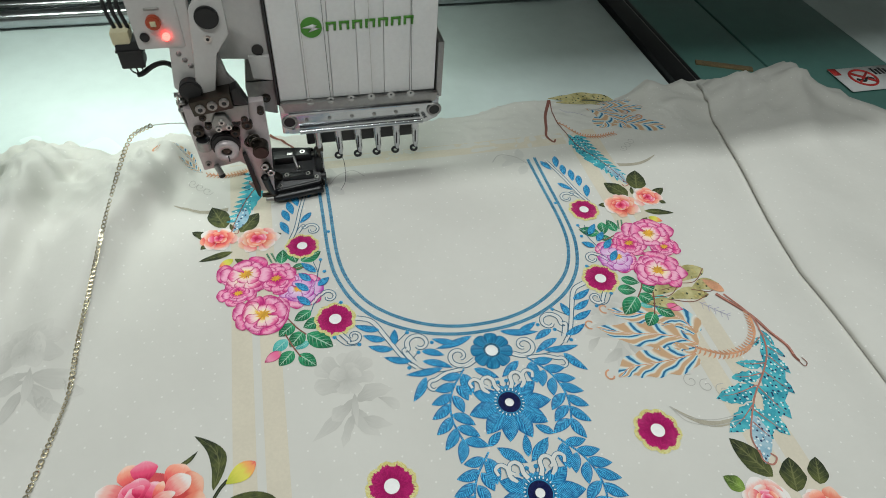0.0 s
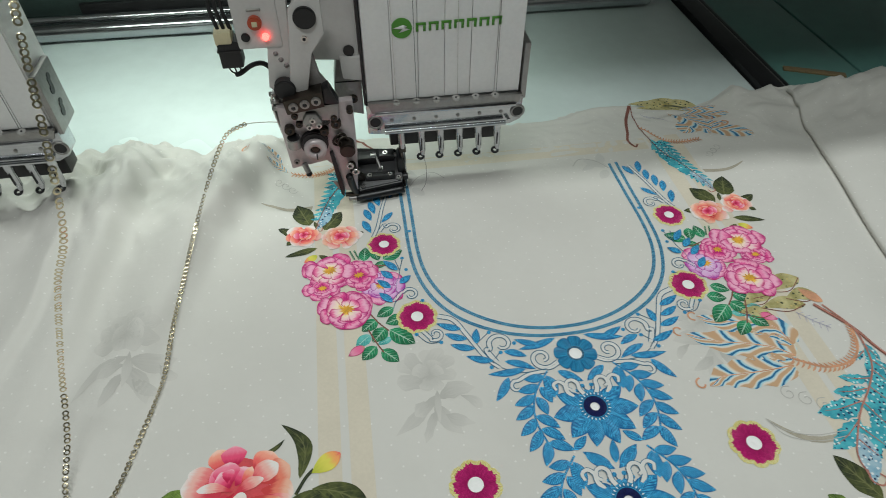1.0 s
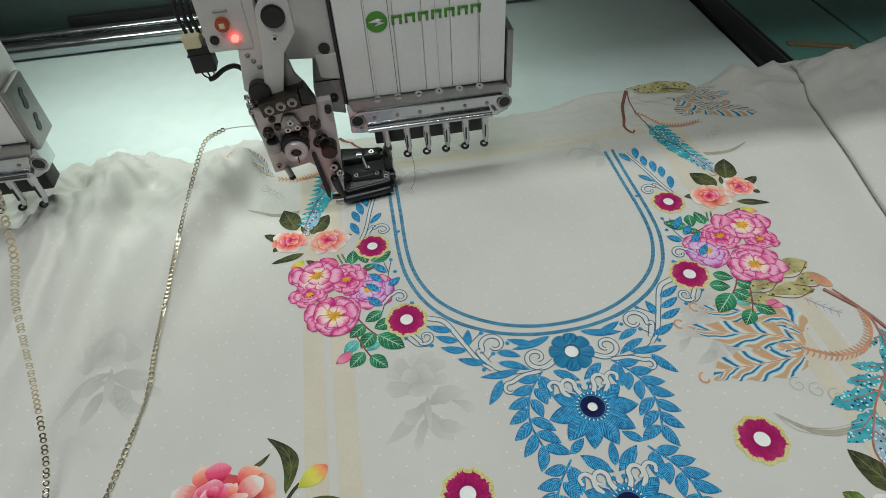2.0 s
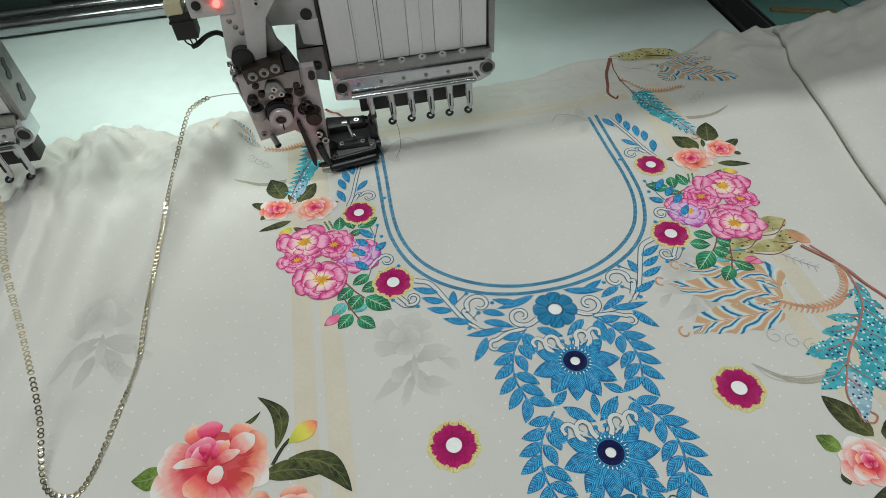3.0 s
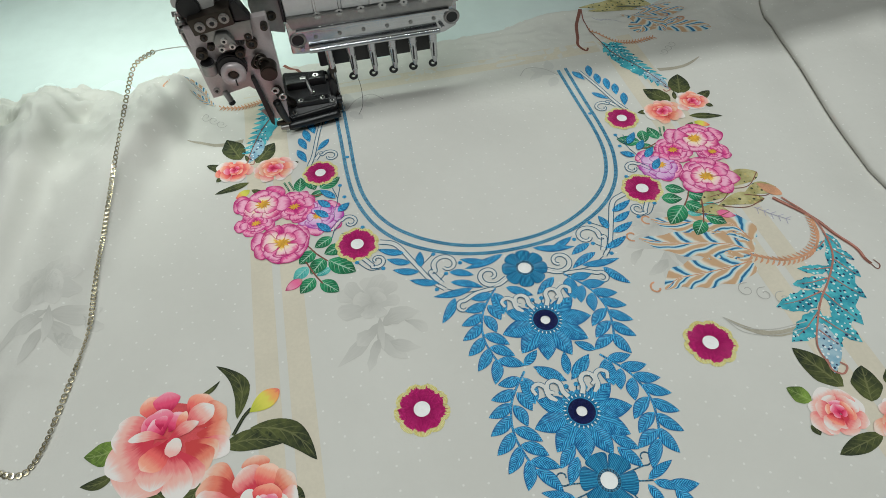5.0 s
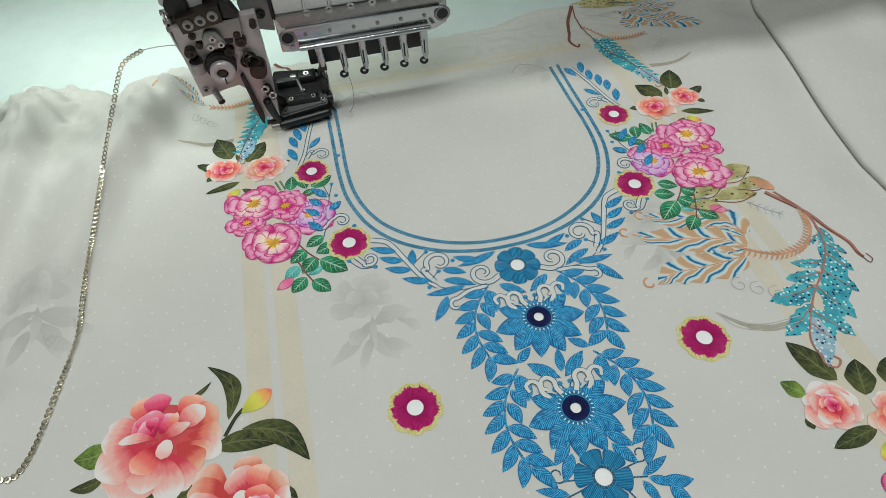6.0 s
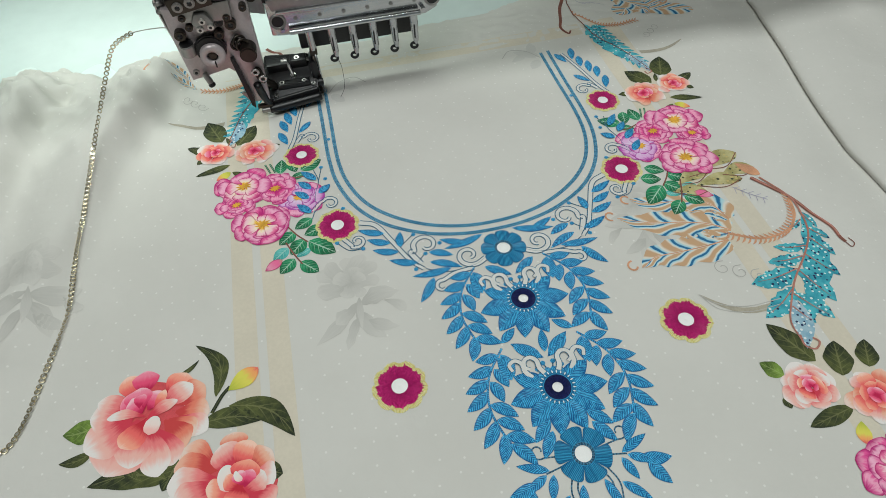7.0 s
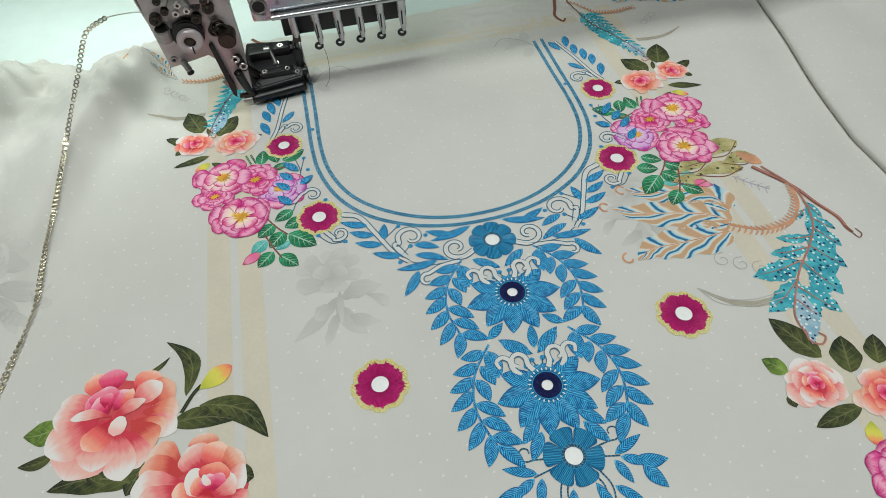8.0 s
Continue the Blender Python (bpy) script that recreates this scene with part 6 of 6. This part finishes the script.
    for x, z in ((-0.1225, 0.0410), (-0.1190, 0.0355)):
        part("lock_ring", ring(bmesh.new(), (x, y - 0.006, z), (0, 1, 0), 0.0019, 0.0008), SCREW, plate)


sequin_feeder()

second = copy_thing(main_head, pose(-0.3075, 0, 0))

# Beam body is out of view: it holds the heads and casts the cloth's shade band.
beam = empty("machine_beam", "cream steel beam that carries the embroidery heads", "beam")
part("beam_body", box(bmesh.new(), -1.3, 1.0, 0.020, 0.30, 0.31, 0.46, 0.004), PAINT, beam)
part("carriage", box(bmesh.new(), -0.52, 0.06, 0.085, 0.12, 0.20, 0.30, 0.002), DARK_GREEN, beam)
for x in (-1.25, 0.95):
    part("upright", box(bmesh.new(), x - 0.04, x + 0.04, 0.14, 0.28, -0.8, 0.30, 0.003), DARK_GREEN, beam)


def lamp_fitting(name, x, y, z, w, d):
    ob = part(name, box(bmesh.new(), x - w / 2, x + w / 2, y - d / 2, y + d / 2, z, z + 0.05, 0.004), PAINT)
    return tagged(ob, "added white tube lamp fitting, out of view over the machine", "lamp")


# Fittings and wires made up to hold the two added lights, never in view.
added_pendant = lamp_fitting("pendant_lamp", 0.14, -0.09, 1.305, 0.8, 0.10)
for x in (-0.16, 0.44):
    part("suspension_wire", rod(bmesh.new(), (x, -0.09, 1.35), (x, -0.09, 2.30), 0.0015, sides=8), STEEL, added_pendant)
lamp_fitting("added_ceiling_lamp", -0.5, -1.1, 2.25, 1.3, 0.12)
tagged(part("head_lamp", box(bmesh.new(), -0.46, -0.01, 0.195, 0.235, 0.252, 0.31, 0.002), PAINT), "slim white work lamp under the machine beam", "lamp")


# ---- the sequin strip ----
def sequin_strip():
    """A gold string of sequins that hangs from the feeder, lies on the cloth and rises to the beam above."""
    feed = [(-0.163, 0.048, 0.074), (-0.171, 0.050, 0.0745), (-0.188, 0.055, 0.071), (-0.199, 0.055, 0.066)]
    line = feed[-2:] + [(-0.205, 0.053, 0.060), (-0.216, 0.045, 0.042), (-0.228, 0.012, 0.022)]
    for x, y in ((-0.235, -0.030), (-0.2375, -0.060), (-0.239, -0.092), (-0.245, -0.124), (-0.253, -0.156), (-0.261, -0.1655), (-0.274, -0.157), (-0.292, -0.113)):
        line.append((x, y, height(x, y) + 0.0014))
    line[-1] = (-0.2725, -0.1320, 0.022)
    line += [(-0.2660, -0.1140, 0.056), (-0.2420, -0.1180, 0.115), (-0.2260, -0.1180, 0.150), (-0.2220, -0.0900, 0.210), (-0.2300, -0.0300, 0.270), (-0.2400, 0.0100, 0.320)]
    path = [Vector((p.x, p.y, max(p.z, height(p.x, p.y) + 0.0014))) for p in spline(line, 30)]
    bm = bmesh.new()
    run, due, k = 0.0, 0.0, 0
    for a, b in zip(path, path[1:]):
        run += (b - a).length
        if run < due:
            continue
        due += 0.0030
        k += 1
        way = (b - a).normalized()
        twist = radians(17 * math.sin(run * 118) + 7 * math.sin(run * 53) + 66 * ease(0.13, 0.05, run))
        up = Vector((0, 0, 1)).lerp(Vector((0.5, -0.62, 0.6)), ease(0.005, 0.03, b.z) if b.y < -0.08 else ease(0.10, 0.14, b.z))
        side = way.cross(up).normalized()
        top = side.cross(way)
        side, top = side * math.cos(twist) + top * math.sin(twist), top * math.cos(twist) - side * math.sin(twist)
        tilt = (way + top * 0.06).normalized()
        mid = b + top * 0.0001 * (k % 2)
        rings = [[bm.verts.new(mid + (tilt * math.cos(t) + side * math.sin(t)) * r + top * dz) for t in [math.tau * i / 12 for i in range(12)]] for r, dz in ((0.00080, 0.0), (0.00140, -0.00006), (0.00155, -0.00012))]
        for p, q in zip(rings, rings[1:]):
            for i in range(12):
                bm.faces.new((p[i], p[(i + 1) % 12], q[(i + 1) % 12], q[i]))
    ob = part("sequin_strip", bm, GOLD, smooth=False)
    part("carrier_thread", hose(bmesh.new(), feed, 0.0003, 6), PALE_THREAD, ob, "thin pale thread")
    tagged(ob, "thin string of gold sequins trailing over the fabric", "sequins")


sequin_strip()
